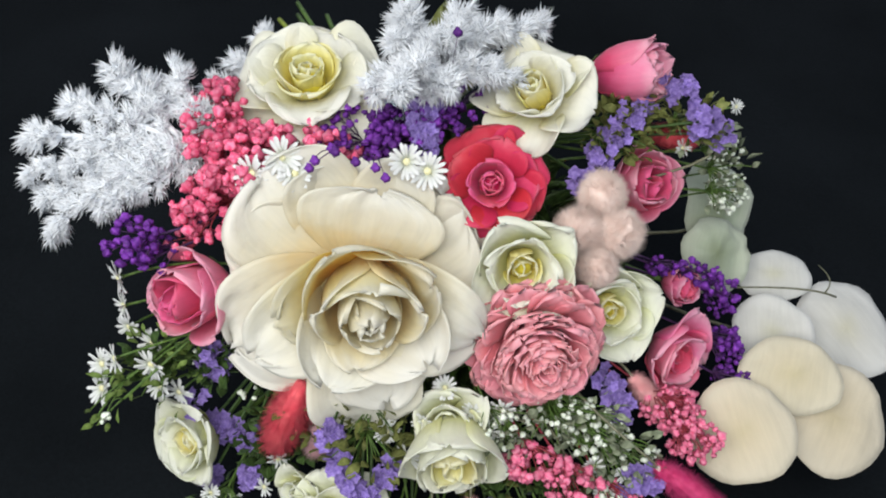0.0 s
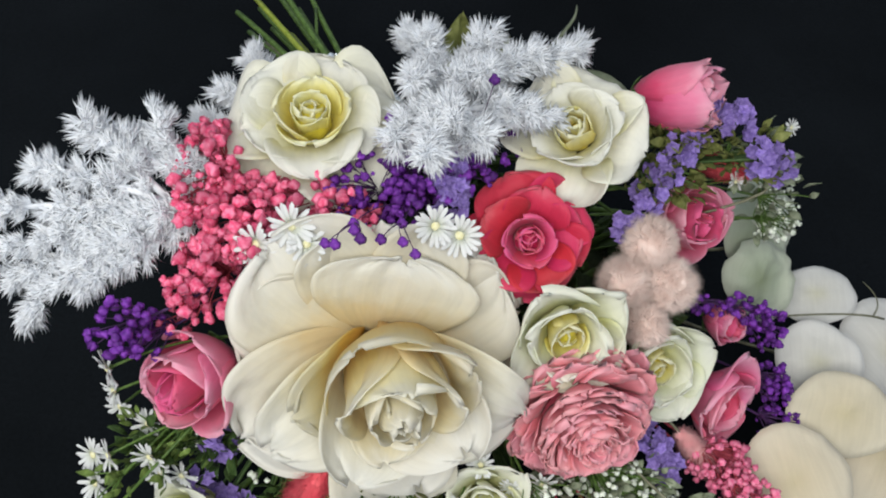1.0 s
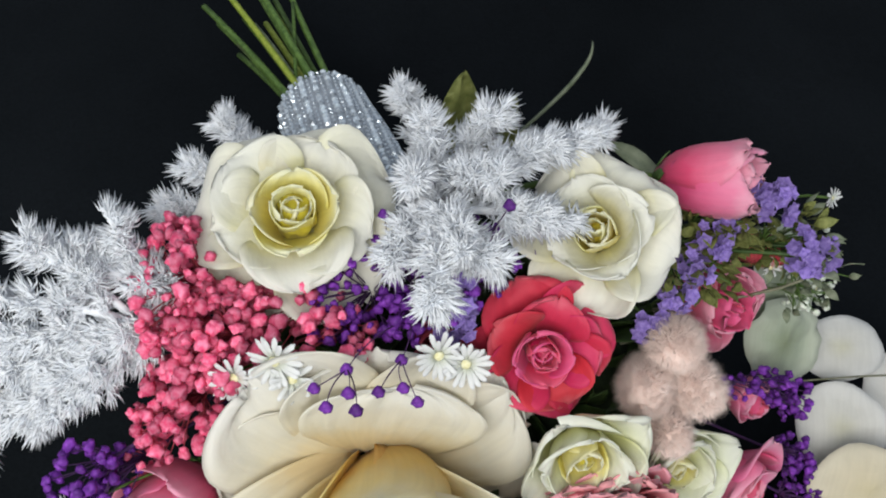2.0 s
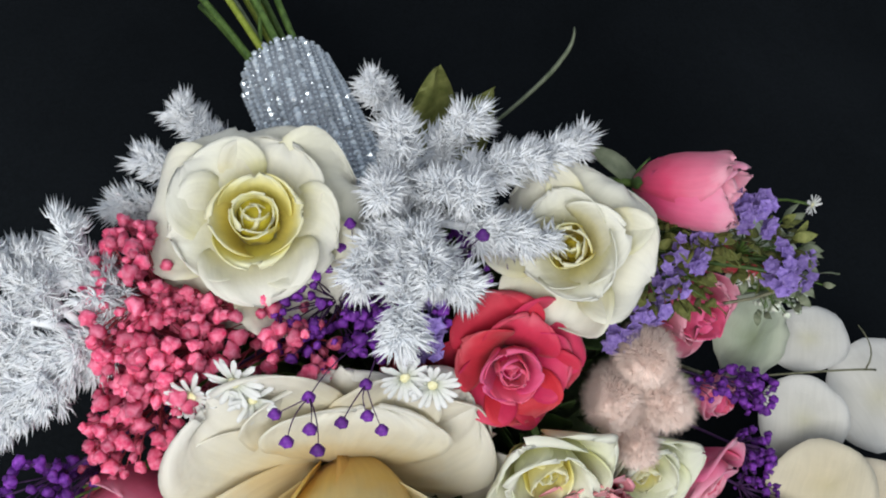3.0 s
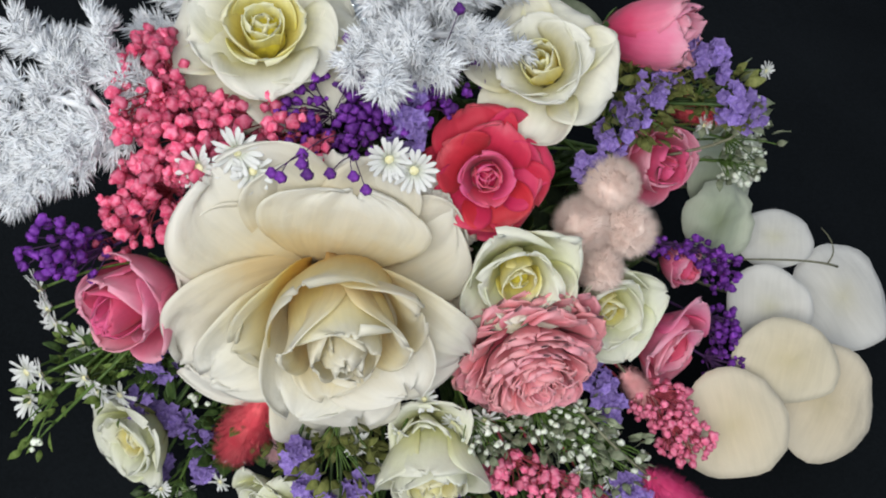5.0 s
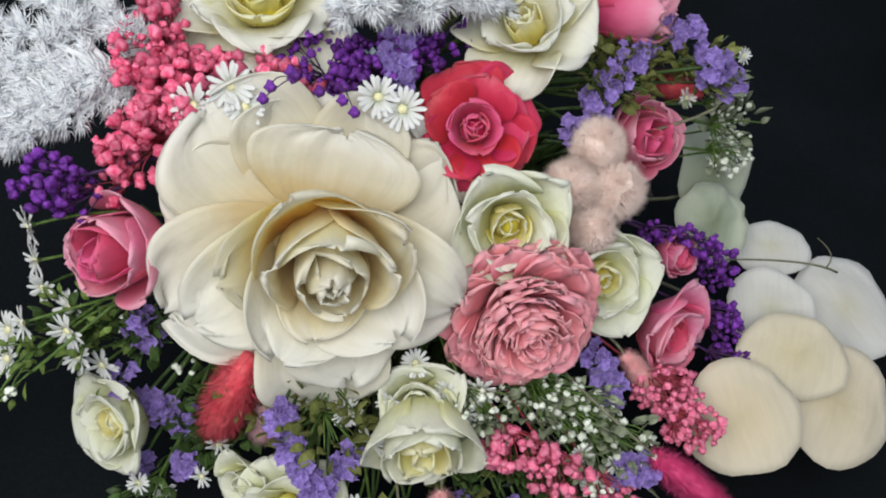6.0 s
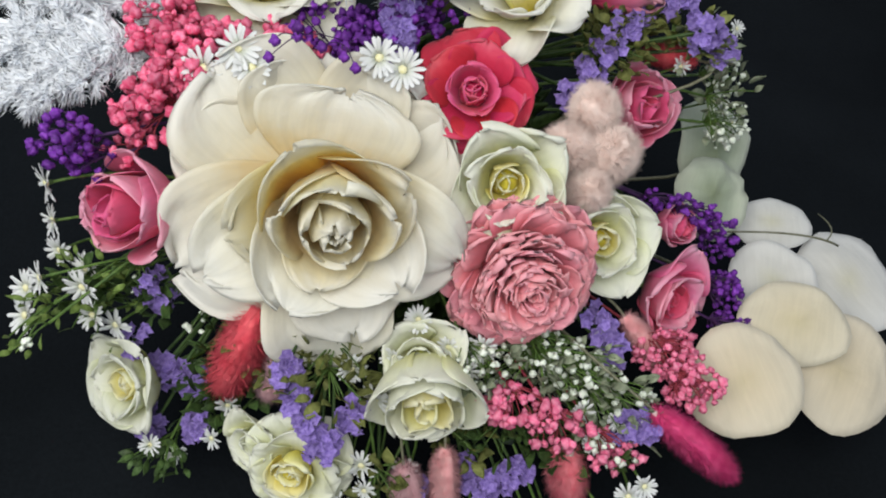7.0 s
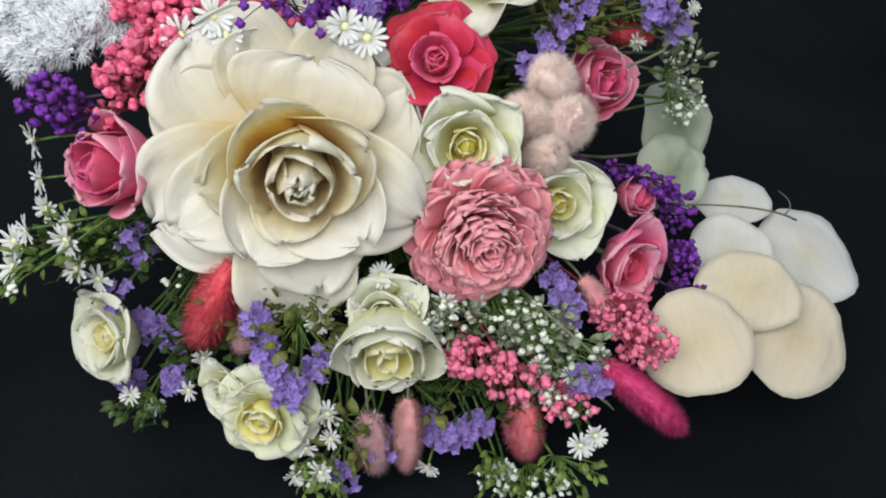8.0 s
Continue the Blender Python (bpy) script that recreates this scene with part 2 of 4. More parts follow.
def petal_mesh(mat, length, th0, th1, r0, width, rc, ruffle=0.03, seed=0, nu=8, nv=8, thick=0.00045, base=0.3, power=1.0, roll=0.0, point=0.0, broad=0.6):
    """A curved petal that grows from the flower's axis along +x: a closed shell, thin at its rim."""
    th0, th1 = radians(th0), radians(th1)
    r, z = r0, 0.0
    fine = 4
    profile = []
    steps = nv * fine
    marks = [1 - (1 - k / steps) ** 1.6 for k in range(steps + 1)]
    for s, v in enumerate(marks):
        th = th0 + (th1 - th0) * v ** power
        if s % fine == 0:
            profile.append((v, r, z, th))
        step = (marks[min(s + 1, steps)] - v) * length
        r += math.sin(th) * step
        z += math.cos(th) * step
    front, back, uvs = [], [], []
    for v, pr, pz, th in profile:
        if v < broad:
            g = base + (1 - base) * math.sin(0.5 * math.pi * v / broad)
        else:
            k = (v - broad) / (1 - broad)
            g = max(1 - 0.985 * k ** 2.6, 0) ** 0.5 * (1 - point * k * k)
        n = Vector((-math.cos(th), 0, math.sin(th)))
        for i in range(nu + 1):
            u = 2 * i / nu - 1
            across = u * width * g
            a = max(-1.35, min(1.35, across / rc))
            off = rc * (1 - math.cos(a))
            wave = noise.noise(Vector((u * 1.5 + seed * 3.1, v * 1.4, seed * 1.7))) + 0.55 * noise.noise(Vector((u * 3.6 + seed, v * 2.6, seed * 2.3))) + (0.25 * noise.noise(Vector((u * 8 + seed, v * 6.0, seed * 4.3))) if nu > 15 else 0.0)
            off += ruffle * length * wave * (0.25 + v * v) * (0.5 + 0.8 * abs(u))
            curl = max(0.0, v - 0.72) / 0.28
            off -= roll * length * curl * curl
            rim = (0.14 if nu > 15 else 0.09) * length * (noise.noise(Vector((u * 2.6 + seed * 5, seed, 4.2))) + (0.22 if nu > 12 else 0.1) * noise.noise(Vector((u * 7 + seed * 5, seed, 1.2)))) * v * v
            p = Vector((pr, rc * math.sin(a), pz)) + n * off + Vector((math.sin(th), 0, math.cos(th))) * rim
            front.append(p)
            uvs.append((0.5 + 0.5 * u, v))
    w = nu + 1
    for j in range(nv + 1):
        for i in range(w):
            du = front[j * w + min(i + 1, nu)] - front[j * w + max(i - 1, 0)]
            dv = front[min(j + 1, nv) * w + i] - front[max(j - 1, 0) * w + i]
            n = du.cross(dv)
            n = n.normalized() if n.length > 1e-12 else Vector((0, 0, 1))
            rim = 0.55 if i in (0, nu) or j == nv else 1.0
            back.append(front[j * w + i] + n * thick * rim)
    verts = front + back
    off = len(front)
    faces = []
    for j in range(nv):
        for i in range(nu):
            a, b, c, d = j * w + i, j * w + i + 1, (j + 1) * w + i + 1, (j + 1) * w + i
            faces.append((a, b, c, d))
            faces.append((off + d, off + c, off + b, off + a))
    body = len(faces)
    rim = [i for i in range(w)] + [j * w + nu for j in range(1, nv + 1)] + [nv * w + i for i in range(nu - 1, -1, -1)] + [j * w for j in range(nv - 1, 0, -1)]
    for a, b in zip(rim, rim[1:] + rim[:1]):
        faces.append((b, a, off + a, off + b))
    return mesh_of("petal", verts, faces, mat, uvs + uvs, flat_from=body)


def ball_mesh(name, mat, radii, lumps=0.15, freq=2.0, seed=0, div=2, centre=(0, 0, 0)):
    bm = bmesh.new()
    bmesh.ops.create_icosphere(bm, subdivisions=div, radius=1.0)
    for v in bm.verts:
        k = 1 + lumps * noise.noise(v.co * freq + Vector((seed * 7.3, seed, 0)))
        v.co = Vector([c * r * k + o for c, r, o in zip(v.co, radii, centre)])
    return mesh_from_bm(name, bm, mat)


# ---- roses ----
def petals_ring(owner, meshes, count, start, jitter, tilt=4.0, lift=0.0):
    for i in range(count):
        m = Matrix.Translation((0, 0, lift)) @ Matrix.Rotation(radians(start + 360 * i / count + rng.uniform(-jitter, jitter)), 4, "Z")
        m = m @ Matrix.Rotation(radians(rng.uniform(-tilt, tilt)), 4, "Y") @ Matrix.Diagonal((*[rng.uniform(0.93, 1.06)] * 3, 1))
        part("petal", meshes[i % len(meshes)], owner, m)


ROSE_MESHES = {}


def rose_layers(kind, R, outer, inner, seed):
    key = (kind, R, outer.name, inner.name)
    if key in ROSE_MESHES:
        return ROSE_MESHES[key]
    if kind == "open":
        spec = [(3, 0.06, 0.48, 8, -12, 0.26, 0.14, inner, 0.14), (4, 0.11, 0.58, 18, -2, 0.36, 0.25, inner, 0.10), (4, 0.15, 0.68, 30, 16, 0.50, 0.42, inner, 0.07),
                (5, 0.15, 0.86, 46, 68, 0.64, 0.85, outer, 0.05), (5, 0.15, 1.06, 62, 106, 0.76, 1.15, outer, 0.0)]
    elif kind == "cup":
        spec = [(3, 0.08, 0.56, 12, -14, 0.34, 0.19, inner, 0.10), (3, 0.13, 0.72, 26, -2, 0.50, 0.34, inner, 0.06), (4, 0.16, 0.92, 40, 6, 0.72, 0.58, outer, 0.05),
                (4, 0.18, 1.08, 58, 32, 0.90, 0.86, outer, 0.0)]
    elif kind == "reflexed":
        spec = [(3, 0.07, 0.70, 12, -12, 0.34, 0.19, inner, 0.12), (4, 0.12, 0.82, 28, -6, 0.54, 0.34, inner, 0.08), (4, 0.16, 0.92, 42, 34, 0.80, 0.62, outer, 0.05),
                (4, 0.18, 1.14, 44, 108, 0.98, 1.10, outer, 0.0)]
    elif kind == "goblet":
        spec = [(3, 0.08, 1.14, 14, -12, 0.38, 0.22, inner, 0.10), (3, 0.13, 1.24, 32, -10, 0.58, 0.38, inner, 0.05), (4, 0.17, 1.42, 50, -8, 0.84, 0.60, outer, 0.0),
                (4, 0.20, 1.46, 60, 6, 0.96, 0.82, outer, 0.0)]
    elif kind == "tulip":
        spec = [(3, 0.05, 2.00, 20, -10, 0.50, 0.30, inner, 0.05), (3, 0.10, 2.10, 30, -12, 0.66, 0.44, inner, 0.02), (4, 0.14, 2.10, 40, -18, 0.84, 0.58, outer, 0.0),
                (4, 0.16, 2.05, 46, -18, 0.92, 0.68, outer, 0.0)]
    else:  # bud
        spec = [(3, 0.05, 1.25, 10, -14, 0.36, 0.20, inner, 0.05), (3, 0.12, 1.25, 22, -12, 0.58, 0.38, inner, 0.02), (4, 0.18, 1.22, 34, -6, 0.74, 0.52, outer, 0.0),
                (3, 0.2, 1.12, 44, 14, 0.70, 0.62, outer, 0.0)]
    rings = []
    for k, (n, r0, L, t0, t1, w, rc, mat, lift) in enumerate(spec):
        big = R > 0.02 and k >= 2
        closed = kind in ("bud", "tulip", "goblet")
        last = k == len(spec) - 1
        meshes = [petal_mesh(mat, L * R, t0, t1, r0 * R, w * R, rc * R, 0.05 if closed else 0.05 + 0.025 * k, seed * 7 + k * 5 + j, 14 if big else 8, 12 if big else 8,
                             roll=0.14 if k >= len(spec) - 2 and not closed else 0.03, point=0.25 if last and not closed else 0.0) for j in range(n)]
        rings.append((n, meshes, lift * R))
    ROSE_MESHES[key] = rings
    return rings


def rose(name, front, axis, R, kind, outer, inner, label, group, spin=0.0, seed=0, sepals=True):
    axis = Vector(axis).normalized()
    height = {"open": 0.62, "cup": 0.72, "bud": 1.2, "tulip": 1.75, "reflexed": 0.78, "goblet": 1.3}[kind] * R
    m = facing(Vector(front) - axis * height, axis, spin)
    owner = thing(name, m, label, "flower", group)
    heart = ball_mesh("heart", inner, (0.24 * R, 0.24 * R, 0.30 * R), 0.3, 3, seed, 3, (0, 0, 0.26 * R))
    part("heart", heart, owner)
    start = 0.0
    for n, meshes, lift in rose_layers(kind, R, outer, inner, seed):
        petals_ring(owner, meshes, n, start, 12, 2 if kind in ("tulip", "goblet") else 6, lift)
        start += 38.0
    if sepals and kind in ("bud", "tulip"):
        sep = petal_mesh(LEAF, 0.55 * R, 70, 40, 0.08 * R, 0.14 * R, 0.3 * R, 0.03, seed, 4, 5, point=0.8)
        for i in range(5):
            part("sepal", sep, owner, Matrix.Translation((0, 0, -0.05 * R)) @ Matrix.Rotation(radians(72 * i + 10), 4, "Z"))
    stem_part(owner, m, r=0.0017)
    return owner


# ---- the cloth under the bouquet ----
def cloth():
    nx = 90
    verts, faces = [], []
    xs = [1.3 * (2 * i / nx - 1) for i in range(nx + 1)]
    for y in xs:
        for x in xs:
            h = 0.004 * noise.noise(Vector((x * 3.1, y * 3.1, 0.3))) + 0.0012 * noise.noise(Vector((x * 11, y * 11, 2.3)))
            verts.append((x, y + 0.40, h - 0.004))
    w = nx + 1
    for j in range(nx):
        for i in range(nx):
            faces.append((j * w + i, j * w + i + 1, (j + 1) * w + i + 1, (j + 1) * w + i))
    ob = new("ground", mesh_of("ground", verts, faces, CLOTH))
    return tagged(ob, "charcoal cloth spread flat under the bouquet", "cloth", kind="structure")


cloth()


# ---- the handle with its stones and stems ----
def handle():
    a, b = NECK, Vector((-0.064, 0.519, 0.097))
    d = (b - a).normalized()
    m = Matrix.Translation(a) @ d.to_track_quat("Z", "Y").to_matrix().to_4x4()
    owner = thing("bouquet_handle", m, "bouquet handle wrapped in rows of glittering silver stones", "bouquet handle")
    length, R = (b - a).length, 0.0235
    verts, faces = [], []
    prof = [(0.0, 0.0205), (0.15, 0.023), (0.5, 0.0242), (0.8, 0.025), (0.94, 0.0243), (0.985, 0.0215), (1.0, 0.017)]
    n = 32
    for t, r in prof:
        for k in range(n):
            an = 2 * math.pi * k / n
            verts.append((r * math.cos(an), r * math.sin(an), t * length))
    for j in range(len(prof) - 1):
        for k in range(n):
            faces.append((j * n + k, j * n + (k + 1) % n, (j + 1) * n + (k + 1) % n, (j + 1) * n + k))
    faces.append(tuple(reversed(range(n))))
    faces.append(tuple((len(prof) - 1) * n + k for k in range(n)))
    part("wrap", mesh_of("wrap", verts, faces, MESH_BACK), owner, label="silver mesh band")
    # faceted stones in slanting rows; those of the upper side are single pieces
    bm = bmesh.new()
    bmesh.ops.create_icosphere(bm, subdivisions=1, radius=0.0021)
    stone = mesh_from_bm("stone", bm, CRYSTAL, smooth=False)
    upper = m.to_3x3().inverted() @ Vector((0, -0.3, 1))
    away = math.atan2(upper.y, upper.x)
    sv, sf = [], []
    base = [tuple(v.co) for v in stone.vertices]
    tris = [tuple(p.vertices) for p in stone.polygons]
    rows, around = 34, 42
    made = 0
    for j in range(rows):
        t = 0.06 + 0.92 * j / (rows - 1)
        r = 0.0228 + 0.0021 * min(1.0, t / 0.6) - (0.002 if t > 0.95 else 0)
        for k in range(around):
            an = 2 * math.pi * (k + 0.13 * j) / around
            p = Vector((r * math.cos(an), r * math.sin(an), t * length))
            near = abs((an - away + math.pi) % (2 * math.pi) - math.pi) < 0.72
            if near and k % 2 == 0 and made < 300:
                mm = Matrix.Translation(p) @ Euler((rng.uniform(0, 6), rng.uniform(0, 6), rng.uniform(0, 6))).to_matrix().to_4x4()
                part("stone", stone, owner, mm)
                made += 1
            else:
                q = Euler((rng.uniform(0, 6), rng.uniform(0, 6), rng.uniform(0, 6))).to_matrix()
                s = len(sv)
                k2 = 0.50 if k % 2 else 1.0
                sv.extend(p + q @ (Vector(v) * k2) for v in base)
                sf.extend(tuple(s + i for i in f) for f in tris)
    rest = part("stone_rest", mesh_of("stone_rest", sv, sf, CRYSTAL, smooth=False), owner)
    tagged(rest, kind="stuff")
    # foam that holds the flowers
    foam = ball_mesh("foam", FOAM, (0.085, 0.052, 0.06), 0.18, 4, 3, 3, (0, 0, 0))
    part("foam", foam, owner, m.inverted() @ Matrix.Translation((0.02, 0.355, 0.105)), "dark green floral foam")
    # stems that leave the handle's end
    lean = m.to_3x3().inverted() @ Vector((-0.012, 0.0, 0.012))
    for i in range(11):
        an = i * 2.4
        r = 0.0125 * math.sqrt((i + 0.5) / 11)
        p0 = Vector((r * math.cos(an), r * math.sin(an), length * 0.9))
        reach = rng.uniform(0.10, 0.15)
        p2 = Vector((r * math.cos(an) * 2.6, r * math.sin(an) * 2.6, length + reach)) + lean
        v, f = [], []
        tube(v, f, bend(p0, (p0 + p2) / 2 + Vector((0, 0, 0.02)), p2, 6), 0.0021, 0.0019, 7)
        part("cut_stem", mesh_of("cut_stem", v, f, LIME_STEM if i in (3, 7) else STEM), owner)
    inv = m.inverted()
    for i, tip in enumerate(((-0.100, 0.606, 0.083), (-0.111, 0.592, 0.086), (-0.120, 0.578, 0.082), (-0.088, 0.606, 0.092))):
        start = Vector((-0.062 - 0.004 * i, 0.520 - 0.006 * i, 0.095 + 0.004 * (i % 2)))
        v, f = [], []
        tube(v, f, [inv @ p for p in bend(start, start.lerp(Vector(tip), 0.5) + Vector((0, 0.004, 0.004)), tip, 5)], 0.0019 - 0.0002 * i, 0.0012, 6)
        part("cut_stem", mesh_of("cut_stem", v, f, (LIME_STEM, SAGE_LEAF, PETIOLE, STEM)[i]), owner)
    return owner


handle()


# ---- the large composite rose ----
def composite_rose():
    axis = Vector((0.19, -0.84, 0.50)).normalized()
    m = facing(Vector((-0.0205, 0.301, 0.1485)), axis)
    owner = thing("composite_rose", m, "large cream composite rose of broad ruffled petals", "flower", "roses of the bouquet")
    # azimuth, length, half width, opening at base and rim, lift: the broad backing petals
    outer = [(92, 0.053, 0.036, 64, 92, 0.0), (136, 0.060, 0.036, 68, 94, 0.003), (44, 0.057, 0.040, 68, 94, 0.003), (170, 0.058, 0.028, 68, 92, 0.0), (13, 0.061, 0.034, 68, 92, 0.0),
             (214, 0.066, 0.034, 62, 80, 0.004), (80, 0.040, 0.036, 66, 80, 0.006)]
    for i, (az, L, w, t0, t1, lift) in enumerate(outer):
        me = petal_mesh(CREAM, L, t0, t1, 0.004, w, 0.110, 0.115, 40 + i, 26, 20, 0.0007, base=0.35, roll=0.03, broad=0.68)
        part("petal", me, owner, Matrix.Translation((0, 0, lift)) @ Matrix.Rotation(radians(az), 4, "Z"))
    # two side petals whose rims fold forward and out
    for i, (az, L, w, t0, t1, rc, roll) in enumerate(((340, 0.064, 0.028, 42, 68, 0.040, 0.20), (220, 0.056, 0.024, 54, 68, 0.050, 0.12))):
        me = petal_mesh(CREAM, L, t0, t1, 0.005, w, rc, 0.07, 52 + i, 18, 18, 0.0007, base=0.35, roll=roll)
        part("petal", me, owner, Matrix.Translation((0, 0, 0.010)) @ Matrix.Rotation(radians(az), 4, "Z"))
    # the bud leans forward in a hood of gold-throated petals
    seat = Matrix.Translation((0.003, -0.002, 0.005)) @ Matrix.Rotation(radians(8), 4, "X") @ Matrix.Rotation(radians(3), 4, "Y")
    hood = [(124, 0.052, 0.034, 46, 8, 0.029), (196, 0.046, 0.028, 48, 40, 0.034), (34, 0.052, 0.030, 38, 10, 0.025)]
    for i, (az, L, w, t0, t1, rc) in enumerate(hood):
        me = petal_mesh(GOLD_CREAM, L, t0, t1, 0.007, w, rc, 0.06, 60 + i, 18, 16, 0.0006, base=0.45, roll=0.08)
        part("petal", me, owner, seat @ Matrix.Rotation(radians(az), 4, "Z"))
    # broad petals hang from its lower side
    for i, (az, L, w, t0, t1, rc) in enumerate(((274, 0.072, 0.029, 42, 84, 0.060), (286, 0.060, 0.027, 36, 62, 0.036), (246, 0.055, 0.028, 34, 22, 0.036), (320, 0.054, 0.028, 34, 20, 0.036))):
        me = petal_mesh(CREAM, L, t0, t1, 0.007, w, rc, 0.06, 70 + i, 16, 16, 0.0006, base=0.5, roll=0.10, broad=0.72)
        part("petal", me, owner, seat @ Matrix.Rotation(radians(az), 4, "Z"))
    # azimuth, length, half width, opening at base and rim, curve, start radius
    bud = [(95, 0.061, 0.028, 28, -6, 0.021, 0.007), (20, 0.057, 0.025, 28, 2, 0.021, 0.007), (165, 0.056, 0.025, 28, 2, 0.021, 0.007), (262, 0.050, 0.024, 28, 12, 0.021, 0.007),
           (60, 0.058, 0.020, 20, -8, 0.0155, 0.005), (185, 0.055, 0.019, 20, -4, 0.0155, 0.005), (300, 0.053, 0.019, 20, -2, 0.0155, 0.005),
           (110, 0.058, 0.014, 13, -9, 0.0105, 0.003), (230, 0.056, 0.014, 13, -8, 0.0105, 0.003), (345, 0.056, 0.014, 13, -8, 0.0105, 0.003),
           (30, 0.056, 0.009, 7, -8, 0.0060, 0.0015), (150, 0.055, 0.009, 7, -8, 0.0060, 0.0015), (270, 0.054, 0.009, 7, -8, 0.0060, 0.0015)]
    for i, (az, L, w, t0, t1, rc, r0) in enumerate(bud):
        me = petal_mesh(BUD_CREAM, L, t0, t1, r0, w, rc, 0.07, 80 + i, 14, 14, 0.0005, base=0.55, roll=0.04 if i < 4 else 0.0)
        part("petal", me, owner, seat @ Matrix.Rotation(radians(az), 4, "Z"))
    part("heart", ball_mesh("heart", BUD_CREAM, (0.0105, 0.0105, 0.020), 0.10, 3, 5, 3, (0, 0, 0.022)), owner, seat)
    stem_part(owner, m, r=0.0022)


composite_rose()

# ---- roses: front, axis, radius ----
G = "roses of the bouquet"
rose("white_rose", (-0.0520, 0.3705, 0.217), (0.04, -0.30, 0.95), 0.0350, "open", IVORY, LEMON, "open white rose with a lemon-yellow heart beside the silver handle", G, 20, 1)
rose("cream_rose", (0.0595, 0.3640, 0.2205), (-0.36, -0.36, 0.86), 0.0248, "reflexed", IVORY, LEMON, "cupped cream-white rose beneath the white fern", G, 50, 2, False)
rose("cream_rose", (0.062, 0.291, 0.1655), (0.10, -0.88, 0.46), 0.0265, "cup", GREENISH, LEMON, "small open cream rose with a yellow-green middle", G, 10, 3)
rose("cream_rose", (0.111, 0.300, 0.130), (0.30, -0.76, 0.52), 0.0250, "cup", GREENISH, LEMON, "small cupped cream rose beside the salmon flower", G, 0, 4)
rose("greenish_rose", (0.031, 0.244, 0.101), (-0.05, -0.75, 0.65), 0.0190, "cup", GREENISH, GREENISH, "small greenish-white rose behind its larger neighbour", G, 30, 5, False)
rose("greenish_rose", (0.036, 0.222, 0.090), (0.06, -0.98, -0.02), 0.0245, "goblet", GREENISH, LEMON, "greenish-white rose with a swirled heart low in the bouquet", G, 70, 6)
rose("greenish_rose", (-0.105, 0.240, 0.069), (-0.55, -0.75, 0.40), 0.0240, "cup", GREENISH, LEMON, "greenish-white rose at the bouquet's edge", G, 15, 7)
rose("greenish_rose", (-0.022, 0.209, 0.056), (-0.12, -0.90, 0.25), 0.0235, "open", GREENISH, LEMON, "pale greenish rose near the cloth with loose petals", G, 40, 8)
rose("greenish_rose", (-0.043, 0.222, 0.058), (-0.45, -0.80, 0.35), 0.0150, "cup", GREENISH, GREENISH, "small pale green rose near the cloth", G, 5, 9)
rose("red_rose", (0.0445, 0.3255, 0.1890), (0.06, -0.70, 0.70), 0.0250, "open", CORAL, DEEP_PINK, "coral-red rose with darker folded heart", G, 33, 10)
rose("pink_rose", (-0.1020, 0.264, 0.156), (-0.42, -0.74, 0.46), 0.0300, "bud", PINK, DEEP_PINK, "half-open pink rose beside the big cream rose", G, 80, 11)
rose("pink_rose", (0.131, 0.360, 0.166), (0.40, -0.62, 0.66), 0.0270, "bud", PINK, DEEP_PINK, "half-open pink rose among lavender flowers", G, 25, 12)
rose("pink_rose", (0.155, 0.306, 0.088), (0.60, -0.72, 0.30), 0.0260, "cup", PINK, DEEP_PINK, "pink rose with a deep pink heart", G, 60, 13)
rose("pink_rose", (0.161, 0.341, 0.106), (0.60, -0.66, 0.40), 0.0160, "bud", PINK, DEEP_PINK, "small deep pink rosebud behind purple florets", G, 0, 14)
rose("pink_rosebud", (0.1225, 0.393, 0.2140), (0.88, -0.28, 0.36), 0.0195, "tulip", PINK, PINK, "pale pink rosebud lying sideways at the bouquet's rim", G, 10, 15)
rose("red_rose", (0.004, 0.331, 0.178), (-0.05, -0.55, 0.85), 0.0150, "bud", CORAL, CORAL, "small coral-red rose hidden among purple florets", G, 10, 16)

